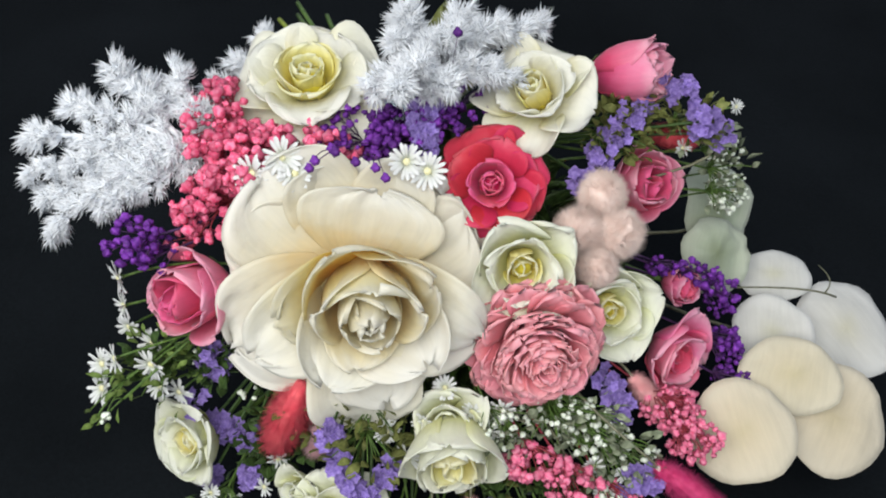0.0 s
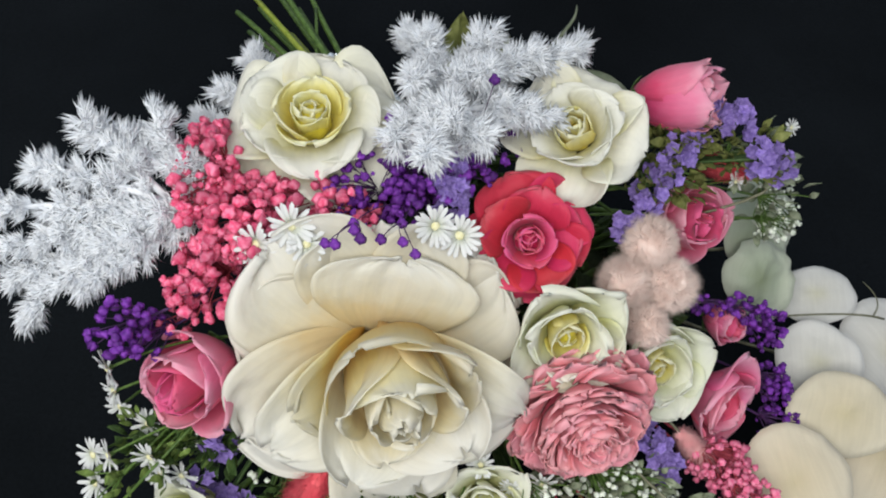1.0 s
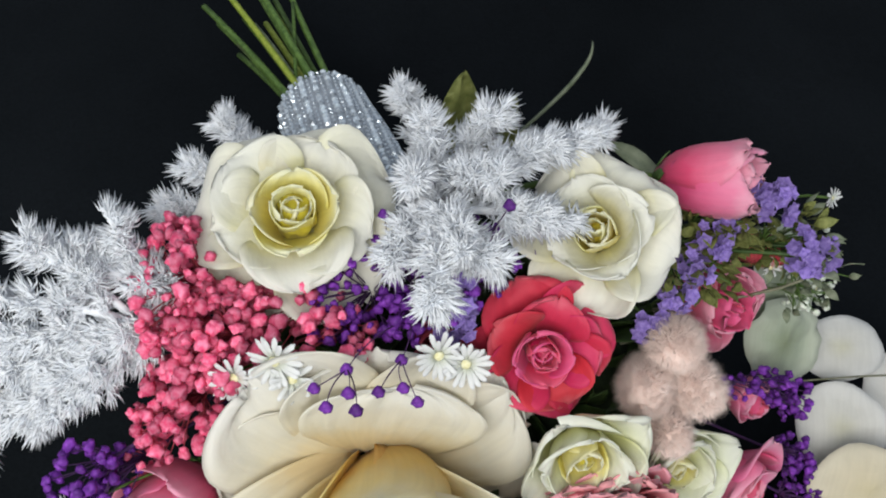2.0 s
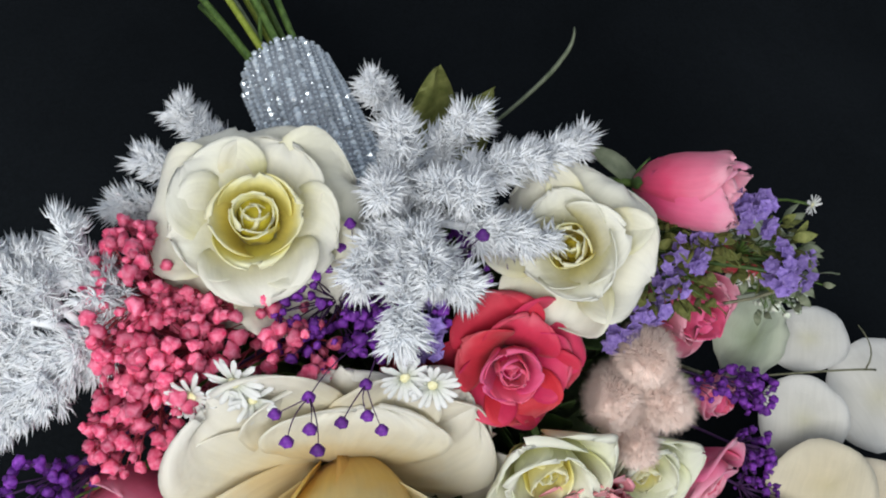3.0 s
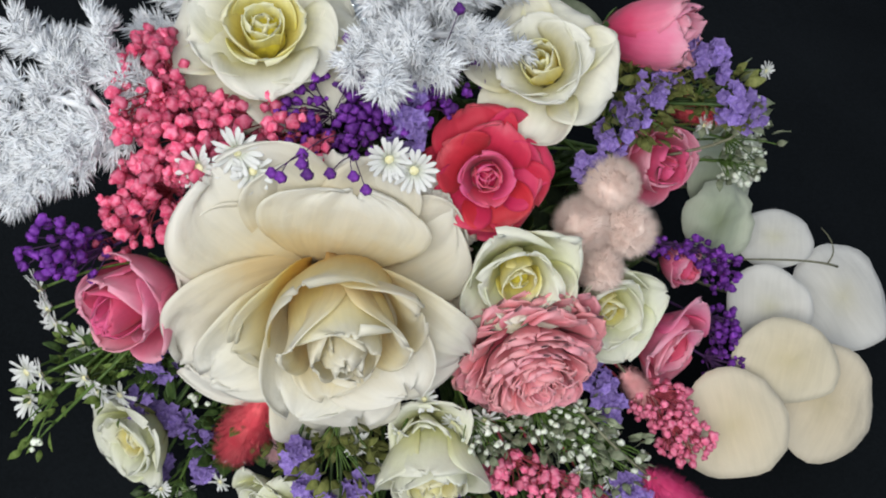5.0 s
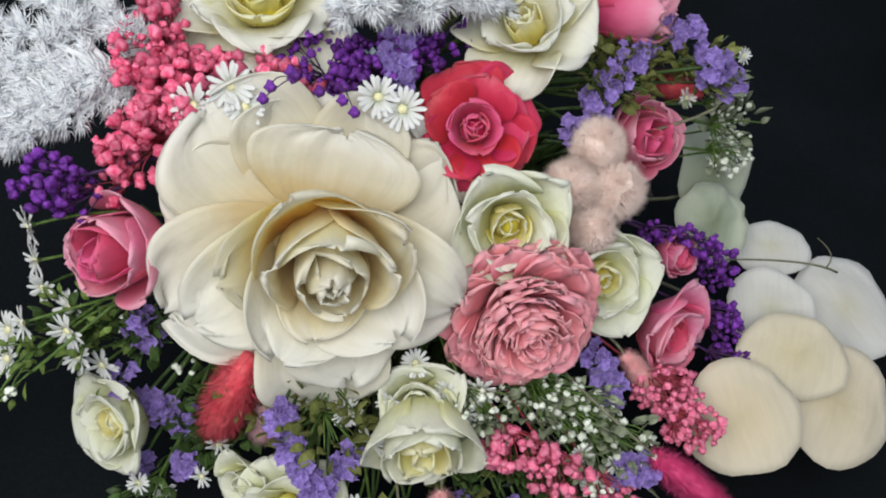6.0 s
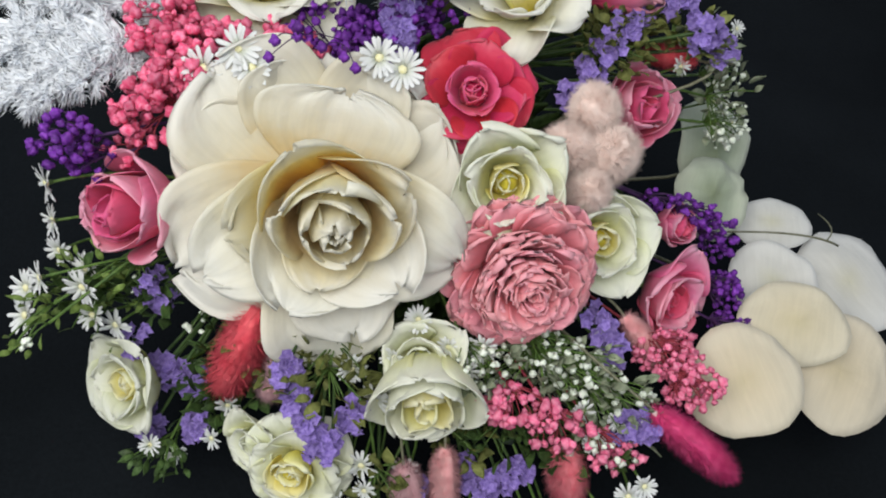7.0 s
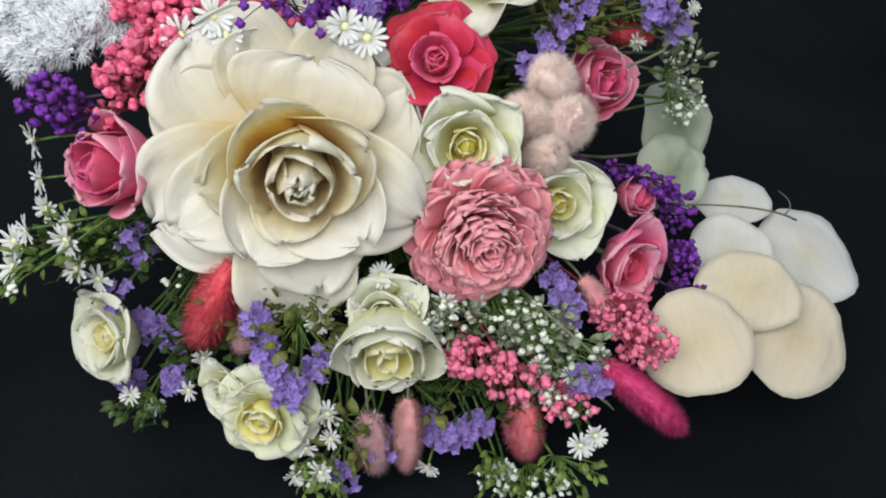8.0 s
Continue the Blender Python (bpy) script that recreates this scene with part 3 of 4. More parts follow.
# ---- the salmon flower of many thin petals ----
def salmon_flower():
    R = 0.0318
    axis = Vector((0.24, -0.93, 0.24)).normalized()
    m = facing(Vector((0.0705, 0.285, 0.1250)), axis)
    owner = thing("sola_flower", m, "salmon-pink dried flower of many thin layered petals", "flower")
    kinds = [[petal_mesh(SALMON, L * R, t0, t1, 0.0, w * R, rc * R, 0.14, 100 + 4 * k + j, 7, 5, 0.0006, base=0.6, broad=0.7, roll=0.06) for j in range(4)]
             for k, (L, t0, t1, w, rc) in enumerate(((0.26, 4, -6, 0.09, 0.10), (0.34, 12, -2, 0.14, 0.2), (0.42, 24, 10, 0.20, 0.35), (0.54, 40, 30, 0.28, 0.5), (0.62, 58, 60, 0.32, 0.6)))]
    n = 165
    for i in range(n):
        f = (i + 0.5) / n
        rad = math.sqrt(f)
        k = min(4, int(rad * 5))
        # a steep dome: the tight rosette in front, broad layers behind
        z = 0.85 * R * (1 - rad ** 2.4) - 0.22 * R
        mm = Matrix.Rotation(radians(137.508 * i + rng.uniform(-9, 9)), 4, "Z") @ Matrix.Translation((rad * 0.62 * R, 0, z)) @ Matrix.Rotation(radians(rng.uniform(-10, 10)), 4, "Y") @ Matrix.Rotation(radians(rng.uniform(-18, 18)), 4, "Z")
        s = rng.uniform(0.84, 1.16)
        part("petal", kinds[k][rng.randrange(4)], owner, mm @ Matrix.Diagonal((s, s, s, 1)))
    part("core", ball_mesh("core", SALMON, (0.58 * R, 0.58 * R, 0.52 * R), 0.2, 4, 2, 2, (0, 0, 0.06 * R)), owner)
    stem_part(owner, m, PETIOLE)


salmon_flower()

# ---- daisies ----
RAYS = [petal_mesh(DAISY_WHITE, 0.0078, t, t + 14, 0.0014, 0.0010, 0.003, 0.06, 130 + t, 3, 4, 0.0002, base=0.6, broad=0.75) for t in (58, 70, 80, 92)]
DISC = ball_mesh("disc", DAISY_DISC, (0.0019, 0.0019, 0.0012), 0.25, 9, 1, 2)
CALYX = ball_mesh("calyx", LEAF, (0.0014, 0.0014, 0.0020), 0.2, 4, 1, 1, (0, 0, -0.0016))


def daisy(front, axis, size, label="small white daisy with narrow rays", rays=18):
    m = facing(front, axis, rng.uniform(0, 360))
    owner = thing("daisy", m, label, "flower", "white daisies of the bouquet")
    s = Matrix.Diagonal((size, size, size, 1))
    part("disc", DISC, owner, s)
    part("calyx", CALYX, owner, s)
    for i in range(rays):
        mm = s @ Matrix.Rotation(radians(360 * i / rays + rng.uniform(-6, 6)), 4, "Z") @ Matrix.Rotation(radians(rng.uniform(-9, 9)), 4, "Y")
        part("ray", RAYS[(i + rng.randrange(4)) % 4], owner, mm)
    stem_part(owner, m, r=0.0006)


TOP_DAISIES = [(-0.053, 0.313, 0.207), (-0.047, 0.309, 0.201), (-0.068, 0.310, 0.198), (0.014, 0.317, 0.201), (0.004, 0.318, 0.205)]
LEFT_DAISIES = [(-0.128, 0.247, 0.131), (-0.113, 0.250, 0.124), (-0.138, 0.243, 0.111), (-0.126, 0.270, 0.163), (-0.121, 0.270, 0.114), (-0.134, 0.276, 0.118), (-0.140, 0.253, 0.117), (-0.114, 0.252, 0.104), (-0.106, 0.254, 0.096), (-0.130, 0.272, 0.140)]
LOW_DAISIES = [(0.002, 0.240, 0.097), (-0.056, 0.240, 0.062), (-0.092, 0.228, 0.042), (-0.064, 0.233, 0.044), (0.029, 0.258, 0.113), (0.043, 0.252, 0.103), (0.058, 0.256, 0.099),
               (0.051, 0.248, 0.092), (0.013, 0.234, 0.085), (0.067, 0.250, 0.079), (0.029, 0.221, 0.050), (0.009, 0.217, 0.058), (0.113, 0.233, 0.068), (0.106, 0.242, 0.078), (0.122, 0.240, 0.077), (0.020, 0.246, 0.100)]
FRONT_DAISIES = [(-0.004, 0.197, 0.034), (0.008, 0.199, 0.036), (0.058, 0.211, 0.031), (-0.082, 0.230, 0.032), (0.011, 0.211, 0.047), (0.000, 0.207, 0.043), (0.095, 0.211, 0.035),
                 (0.134, 0.214, 0.066), (0.128, 0.212, 0.060)]
RIM_DAISIES = [(0.175, 0.408, 0.184), (0.181, 0.386, 0.142), (0.143, 0.374, 0.180), (0.170, 0.392, 0.150)]
for p in TOP_DAISIES:
    daisy(p, (rng.uniform(-0.3, 0.2), -0.75, 0.65), rng.uniform(0.95, 1.12), "white daisy resting on the big cream rose")
for p in LEFT_DAISIES:
    daisy(p, (-0.5 + rng.uniform(-0.4, 0.3), -0.7, 0.4 + rng.uniform(-0.3, 0.3)), rng.uniform(0.8, 1.0), "white daisy at the outer edge of the bouquet")
for p in LOW_DAISIES:
    daisy(p, (rng.uniform(-0.4, 0.4), -0.8, 0.5 + rng.uniform(-0.4, 0.3)), rng.uniform(0.62, 0.9), "small white daisy among lavender and green sprigs")
for p in FRONT_DAISIES:
    daisy(p, (rng.uniform(-0.4, 0.4), -0.85, 0.4 + rng.uniform(-0.5, 0.3)), rng.uniform(0.6, 0.85), "small white daisy close to the cloth")
for p in RIM_DAISIES:
    daisy(p, (0.6 + rng.uniform(-0.3, 0.3), -0.5, 0.5), rng.uniform(0.5, 0.7), "tiny white daisy on a green sprig at the rim")

# ---- sprays of small round florets ----
FLORET = {}


def floret_meshes(mat, r):
    key = (mat.name, r)
    if key not in FLORET:
        out = []
        for k in range(4):
            bm = bmesh.new()
            bmesh.ops.create_icosphere(bm, subdivisions=2, radius=r)
            for v in bm.verts:
                v.co *= 0.92 + 0.62 * noise.noise(v.co / r * 1.4 + Vector((k * 9.1, 3, 1))) + 0.26 * noise.noise(v.co / r * 3.4 + Vector((k * 5.1, 1, 1)))
            out.append(mesh_from_bm("floret", bm, mat))
        FLORET[key] = out
    return FLORET[key]


def spray(name, clumps, mat, twig, r, label, group, root=None, hang=()):
    """Branching twigs with single florets; clumps are (centre, radii, count)."""
    root = Vector(root) if root else NECK + Vector((0, -0.03, 0.0))
    m = Matrix.Translation(root)
    owner = thing(name, m, label, "flower", group)
    meshes = floret_meshes(mat, r)
    verts, faces = [], []
    for c, radii, n in clumps:
        c = Vector(c) - root
        fork = c - c.normalized() * min(0.012, 0.6 * c.length)
        tube(verts, faces, bend((0, 0, 0), fork * 0.5 + Vector((0, 0.012, -0.016) if c.z + root.z < 0.1 else (0, 0, 0.012)), fork, 5), 0.0009, 0.0007, 5)
        for i in range(n):
            while True:
                q = Vector([rng.uniform(-1, 1) for _ in range(3)])
                if q.length < 1:
                    break
            q = q.normalized() * q.length ** 0.6
            p = c + Vector([a * b for a, b in zip(q, radii)])
            if i % 2 == 0:
                tube(verts, faces, bend(fork, (fork + p) / 2 + Vector((rng.uniform(-1, 1), rng.uniform(-1, 1), 1)) * 0.004, p, 4), 0.0004, 0.00025, 3)
            mm = Matrix.Translation(p) @ Euler([rng.uniform(0, 6) for _ in range(3)]).to_matrix().to_4x4() @ Matrix.Diagonal((*[rng.uniform(0.36, 1.0) + 0.25 * rng.random() ** 2] * 3, 1))
            part("floret", meshes[rng.randrange(4)], owner, mm)
    for p, start in hang:
        p, start = Vector(p) - root, Vector(start) - root
        tube(verts, faces, bend(start, (start + p) / 2 + Vector((rng.uniform(-0.003, 0.003), 0, 0.004)), p, 5), 0.0003, 0.0002, 4)
        part("floret", meshes[0], owner, Matrix.Translation(p))
    tagged(part("twig", mesh_of("twig", verts, faces, twig), owner), kind="stuff")
    return owner


S = "floret sprays of the bouquet"
spray("pink_spray", [((-0.094, 0.345, 0.202), (0.014, 0.030, 0.014), 160), ((-0.078, 0.326, 0.193), (0.018, 0.024, 0.014), 180), ((-0.092, 0.306, 0.178), (0.018, 0.020, 0.012), 110),
                     ((-0.052, 0.340, 0.195), (0.022, 0.020, 0.010), 60), ((-0.032, 0.328, 0.200), (0.014, 0.012, 0.010), 24), ((-0.103, 0.294, 0.165), (0.008, 0.010, 0.012), 16)],
      PINK_FLORET, RED_TWIG, 0.0030, "dense spray of coral-pink round florets on red twigs", S)
DROPS = [(x, y - 0.002, z + 0.012) for x, y, z in [(-0.038, 0.304, 0.199), (-0.032, 0.292, 0.214), (-0.025, 0.295, 0.219), (-0.022, 0.288, 0.223), (-0.008, 0.304, 0.202), (-0.003, 0.300, 0.200), (-0.016, 0.300, 0.208)]]
spray("purple_spray", [((-0.024, 0.348, 0.197), (0.022, 0.022, 0.012), 100), ((-0.002, 0.344, 0.200), (0.020, 0.022, 0.012), 120), ((0.014, 0.352, 0.204), (0.014, 0.018, 0.012), 60),
                       ((0.030, 0.362, 0.210), (0.010, 0.010, 0.010), 18), ((-0.030, 0.330, 0.195), (0.012, 0.012, 0.010), 24), ((-0.020, 0.374, 0.186), (0.018, 0.014, 0.008), 45), ((0.012, 0.376, 0.192), (0.016, 0.014, 0.008), 35)],
      PURPLE_FLORET, DARK_TWIG, 0.0022, "spray of deep purple florets with drops over the cream rose", S, hang=[(p, (-0.027, 0.306, 0.219) if k < 4 else (-0.009, 0.313, 0.212)) for k, p in enumerate(DROPS)] + [((-0.027, 0.306, 0.219), (-0.012, 0.330, 0.204)), ((-0.009, 0.313, 0.212), (-0.006, 0.332, 0.204))] + [((-0.018, 0.372, 0.212), (-0.016, 0.36, 0.196)), ((0.024, 0.349, 0.256), (0.018, 0.36, 0.205))])
spray("purple_spray", [((-0.120, 0.280, 0.178), (0.013, 0.012, 0.012), 50), ((-0.112, 0.284, 0.166), (0.010, 0.010, 0.012), 35)], PURPLE_FLORET, DARK_TWIG, 0.0022, "dark purple floret cluster under the white fern", S)
spray("purple_spray", [((0.146, 0.345, 0.118), (0.012, 0.008, 0.008), 24), ((0.165, 0.350, 0.109), (0.015, 0.010, 0.009), 55), ((0.182, 0.352, 0.092), (0.009, 0.012, 0.014), 50),
                       ((0.183, 0.325, 0.080), (0.010, 0.014, 0.011), 60), ((0.187, 0.306, 0.070), (0.012, 0.013, 0.007), 40)],
      PURPLE_FLORET, DARK_TWIG, 0.0021, "purple floret spray hanging beside the pink rose", S)
spray("hot_pink_spray", [((0.076, 0.236, 0.086), (0.018, 0.010, 0.010), 60), ((0.096, 0.232, 0.077), (0.016, 0.010, 0.010), 50), ((0.120, 0.228, 0.070), (0.014, 0.010, 0.010), 34)],
      HOT_PINK_FLORET, RED_TWIG, 0.0026, "loose spray of hot pink florets low in the bouquet", S)
spray("hot_pink_spray", [((0.148, 0.278, 0.082), (0.018, 0.013, 0.010), 120), ((0.160, 0.264, 0.076), (0.016, 0.013, 0.009), 90)], HOT_PINK_FLORET, RED_TWIG, 0.0023, "pink floret spray above the magenta tail", S)
spray("white_bud_spray", [((0.088, 0.264, 0.090), (0.022, 0.014, 0.010), 66), ((0.108, 0.258, 0.084), (0.022, 0.016, 0.012), 70), ((0.128, 0.248, 0.080), (0.014, 0.014, 0.010), 30), ((0.115, 0.230, 0.068), (0.018, 0.010, 0.010), 26), ((0.056, 0.246, 0.098), (0.014, 0.010, 0.010), 34)],
      WHITE_BUD, STEM, 0.0019, "airy green sprig with tiny white buds", S)
spray("white_bud_spray", [((-0.100, 0.264, 0.114), (0.010, 0.008, 0.006), 5), ((-0.072, 0.256, 0.100), (0.008, 0.006, 0.006), 6), ((-0.128, 0.222, 0.120), (0.004, 0.004, 0.005), 6)],
      WHITE_BUD, STEM, 0.0020, "thin green sprig with a few white buds at the edge", S)
spray("white_bud_spray", [((0.178, 0.386, 0.142), (0.012, 0.012, 0.018), 70), ((0.170, 0.392, 0.168), (0.010, 0.010, 0.012), 30)], WHITE_BUD, STEM, 0.0017, "green sprig with white buds at the rim", S)
spray("white_bud_spray", [((0.090, 0.206, 0.032), (0.008, 0.006, 0.012), 16), ((0.112, 0.204, 0.036), (0.020, 0.006, 0.012), 30), ((0.005, 0.200, 0.030), (0.014, 0.006, 0.008), 22)],
      WHITE_BUD, STEM, 0.0018, "green sprig with white buds trailing to the cloth", S)


# ---- lavender statice ----
def cup_mesh(seed, r):
    """A crumpled papery five-lobed cup with a wall."""
    verts, faces, n = [], [], 10
    for j, (rr, z) in enumerate(((0.18, 0.0), (0.55, 0.55), (1.0, 0.85), (0.9, 0.86), (0.42, 0.45))):
        for k in range(n):
            a = 2 * math.pi * k / n
            lobe = (1 + (0.22 if k % 2 == 0 else -0.12) * (j in (2, 3))) * (1 + 0.3 * noise.noise(Vector((k * 1.3, j * 0.7, seed * 3.3))))
            verts.append((rr * r * lobe * math.cos(a), rr * r * lobe * math.sin(a), (z + 0.2 * noise.noise(Vector((k, j, seed * 2.1)))) * r))
    for j in range(4):
        for k in range(n):
            faces.append((j * n + k, j * n + (k + 1) % n, (j + 1) * n + (k + 1) % n, (j + 1) * n + k))
    faces.append(tuple(reversed(range(n))))
    faces.append(tuple(4 * n + k for k in range(n)))
    return mesh_of("floret", verts, faces, LAVENDER, smooth=False)


CUPS = [cup_mesh(k, 0.0028) for k in range(5)]


def statice(spots, label, per=13, spread=0.007, axis=(0, -0.75, 0.65)):
    root = Vector(spots[0]) * 0.4 + Vector(spots[-1]) * 0.2 + NECK * 0.4
    m = Matrix.Translation(root)
    owner = thing("statice", m, label, "flower", "lavender statice of the bouquet")
    verts, faces = [], []
    for s in spots:
        s = Vector(s) - root
        tube(verts, faces, bend((0, 0, 0), s * 0.5 + Vector((0, 0.004, -0.004)), s, 5), 0.0012, 0.0008, 5)
        for i in range(int(per * 1.7)):
            d = Vector([rng.uniform(-1, 1) for _ in range(3)]) * spread
            way = (Vector(axis) + d * 90 + Vector([rng.uniform(-0.4, 0.4) for _ in range(3)])).normalized()
            mm = Matrix.Translation(s + d) @ way.to_track_quat("Z", "Y").to_matrix().to_4x4() @ Matrix.Rotation(rng.uniform(0, 6), 4, "Z") @ Matrix.Diagonal((*[rng.uniform(0.75, 1.2)] * 3, 1))
            part("floret", CUPS[rng.randrange(5)], owner, mm)
    tube(verts, faces, bend((0, 0, 0), (NECK - root) * 0.5, NECK - root, 4), 0.0013, 0.0015, 5)
    tagged(part("twig", mesh_of("twig", verts, faces, LEAF), owner), kind="stuff")


statice([(0.120, 0.387, 0.195), (0.112, 0.376, 0.196), (0.105, 0.366, 0.193), (0.098, 0.358, 0.186), (0.090, 0.348, 0.178)], "lavender statice in a slanting row beside the cream rose", 12, 0.0055)
statice([(0.012, 0.358, 0.205), (0.010, 0.349, 0.208), (0.009, 0.341, 0.207), (0.010, 0.333, 0.202)], "violet statice standing among the purple florets", 12, 0.005)
statice([(0.135, 0.398, 0.201), (0.141, 0.392, 0.200)], "lavender statice next to the sideways rosebud", 12, 0.0055)
statice([(0.150, 0.374, 0.198), (0.161, 0.375, 0.191), (0.147, 0.366, 0.204)], "lavender statice at the bouquet's rim", 9, 0.0055)
statice([(-0.101, 0.259, 0.055), (-0.092, 0.256, 0.062), (-0.082, 0.254, 0.065), (-0.073, 0.250, 0.063), (-0.103, 0.250, 0.043), (-0.096, 0.240, 0.036), (-0.072, 0.240, 0.043)], "lavender statice in a ring above the cloth", 13, 0.0047)
statice([(-0.025, 0.233, 0.102), (-0.022, 0.229, 0.097), (-0.018, 0.224, 0.091), (-0.014, 0.218, 0.085), (-0.008, 0.213, 0.077), (-0.003, 0.216, 0.078), (0.004, 0.225, 0.084)], "lavender statice in a hooked row between pale roses", 12, 0.0046)
statice([(0.056, 0.231, 0.038), (0.061, 0.226, 0.036), (0.067, 0.226, 0.036), (0.073, 0.227, 0.039), (0.080, 0.229, 0.044)], "lavender statice under the greenish rose", 13, 0.005)
statice([(-0.090, 0.266, 0.115), (-0.087, 0.264, 0.106), (-0.101, 0.256, 0.083)], "lavender statice beneath the pink rose", 9, 0.005)
statice([(0.118, 0.278, 0.088), (0.113, 0.283, 0.095), (0.121, 0.272, 0.082)], "lavender statice beneath the salmon flower", 12, 0.006)
statice([(0.126, 0.236, 0.075), (0.133, 0.239, 0.076)], "lavender statice among hot pink florets", 12, 0.0055)
statice([(0.018, 0.205, 0.028), (0.036, 0.212, 0.040)], "lavender statice close to the cloth", 9, 0.006)


# ---- tufted grass tails ----
def grass_tail(a, b, r, mat, label, hairs=6000, fluff=0.75):
    a, b = Vector(a), Vector(b)
    d = (b - a)
    m = Matrix.Translation(a) @ d.to_track_quat("Z", "Y").to_matrix().to_4x4()
    owner = thing("bunny_tail_grass", m, label, "dried grass", "grass tails of the bouquet")
    L = d.length
    part("core", ball_mesh("core", mat, (0.82 * r, 0.82 * r, 0.53 * L), 0.2, 3, r * 900, 2, (0, 0, 0.5 * L)), owner)
    verts, faces = [], []
    for i in range(hairs):
        q = Vector([rng.gauss(0, 1) for _ in range(3)]).normalized()
        out = Vector((q.x / r, q.y / r, q.z / (0.52 * L))).normalized()
        p = Vector((q.x * 0.74 * r, q.y * 0.74 * r, 0.5 * L + q.z * 0.50 * L))
        tip = p + (out + Vector((rng.uniform(-0.5, 0.5), rng.uniform(-0.5, 0.5), rng.uniform(0.1, 0.9)))).normalized() * r * rng.uniform(0.15, fluff)
        side = out.orthogonal().normalized() * 0.00015
        s = len(verts)
        verts.extend((p - side, p + side, p + out * 0.0003, tip))
        faces.extend(((s, s + 1, s + 3), (s + 1, s + 2, s + 3), (s + 2, s, s + 3)))
    hair = part("hairs", mesh_of("hairs", verts, faces, mat), owner)
    tagged(hair, kind="stuff")
    stem_part(owner, m, PETIOLE, 0.0007)


grass_tail((-0.038, 0.254, 0.118), (-0.056, 0.237, 0.078), 0.0105, TAIL_RED, "fluffy red grass tail under the big cream rose")
grass_tail((-0.028, 0.258, 0.103), (-0.036, 0.240, 0.072), 0.0085, TAIL_MAUVE, "fluffy dusty mauve grass tail")
grass_tail((0.138, 0.241, 0.084), (0.176, 0.226, 0.062), 0.0080, TAIL_MAGENTA, "fluffy magenta grass tail pointing to the cloth")
grass_tail((0.127, 0.288, 0.093), (0.148, 0.277, 0.072), 0.0065, TAIL_PINK, "slim pale pink grass tail")
grass_tail((0.046, 0.226, 0.062), (0.048, 0.212, 0.028), 0.0068, TAIL_PINK, "salmon-pink grass tail below the greenish rose")
grass_tail((0.099, 0.232, 0.066), (0.105, 0.217, 0.042), 0.0085, TAIL_CORAL, "coral grass tail low in the bouquet")
grass_tail((0.028, 0.220, 0.056), (0.034, 0.208, 0.030), 0.0075, TAIL_MAUVE, "pale dusty pink grass tail near the cloth")
grass_tail((0.104, 0.352, 0.156), (0.098, 0.333, 0.185), 0.0118, TAIL_PEACH, "soft peach grass tail beside the cream roses", hairs=9000, fluff=0.6)
grass_tail((0.099, 0.342, 0.144), (0.085, 0.317, 0.171), 0.0122, TAIL_PEACH, "soft peach grass tail leaning over the cream rose", hairs=9000, fluff=0.6)
grass_tail((0.104, 0.344, 0.138), (0.113, 0.320, 0.170), 0.0130, TAIL_PEACH, "soft peach grass tail in front of the pink rose", hairs=9000, fluff=0.6)
grass_tail((0.098, 0.328, 0.132), (0.102, 0.305, 0.157), 0.0105, TAIL_PEACH, "soft peach grass tail above the small cream rose", hairs=9000, fluff=0.6)
grass_tail((0.150, 0.378, 0.182), (0.128, 0.388, 0.178), 0.0060, TAIL_RED, "red grass tail behind lavender flowers")


# ---- bleached fern ----
def needle(verts, faces, p, way, up, length, width):
    """A three-sided needle that bends towards up."""
    side = way.orthogonal().normalized()
    rise = way.cross(side)
    mid = p + way * length * 0.55
    tip = p + (way + up * 0.45).normalized() * length
    s = len(verts)
    for q, r in ((p, width), (mid, width * 0.85)):
        verts.extend((q - side * r, q + side * r, q + rise * r * 1.5))
    verts.append(tip)
    for a, b in ((0, 1), (1, 2), (2, 0)):
        faces.append((s + a, s + b, s + 3 + b, s + 3 + a))
        faces.append((s + 3 + a, s + 3 + b, s + 6))


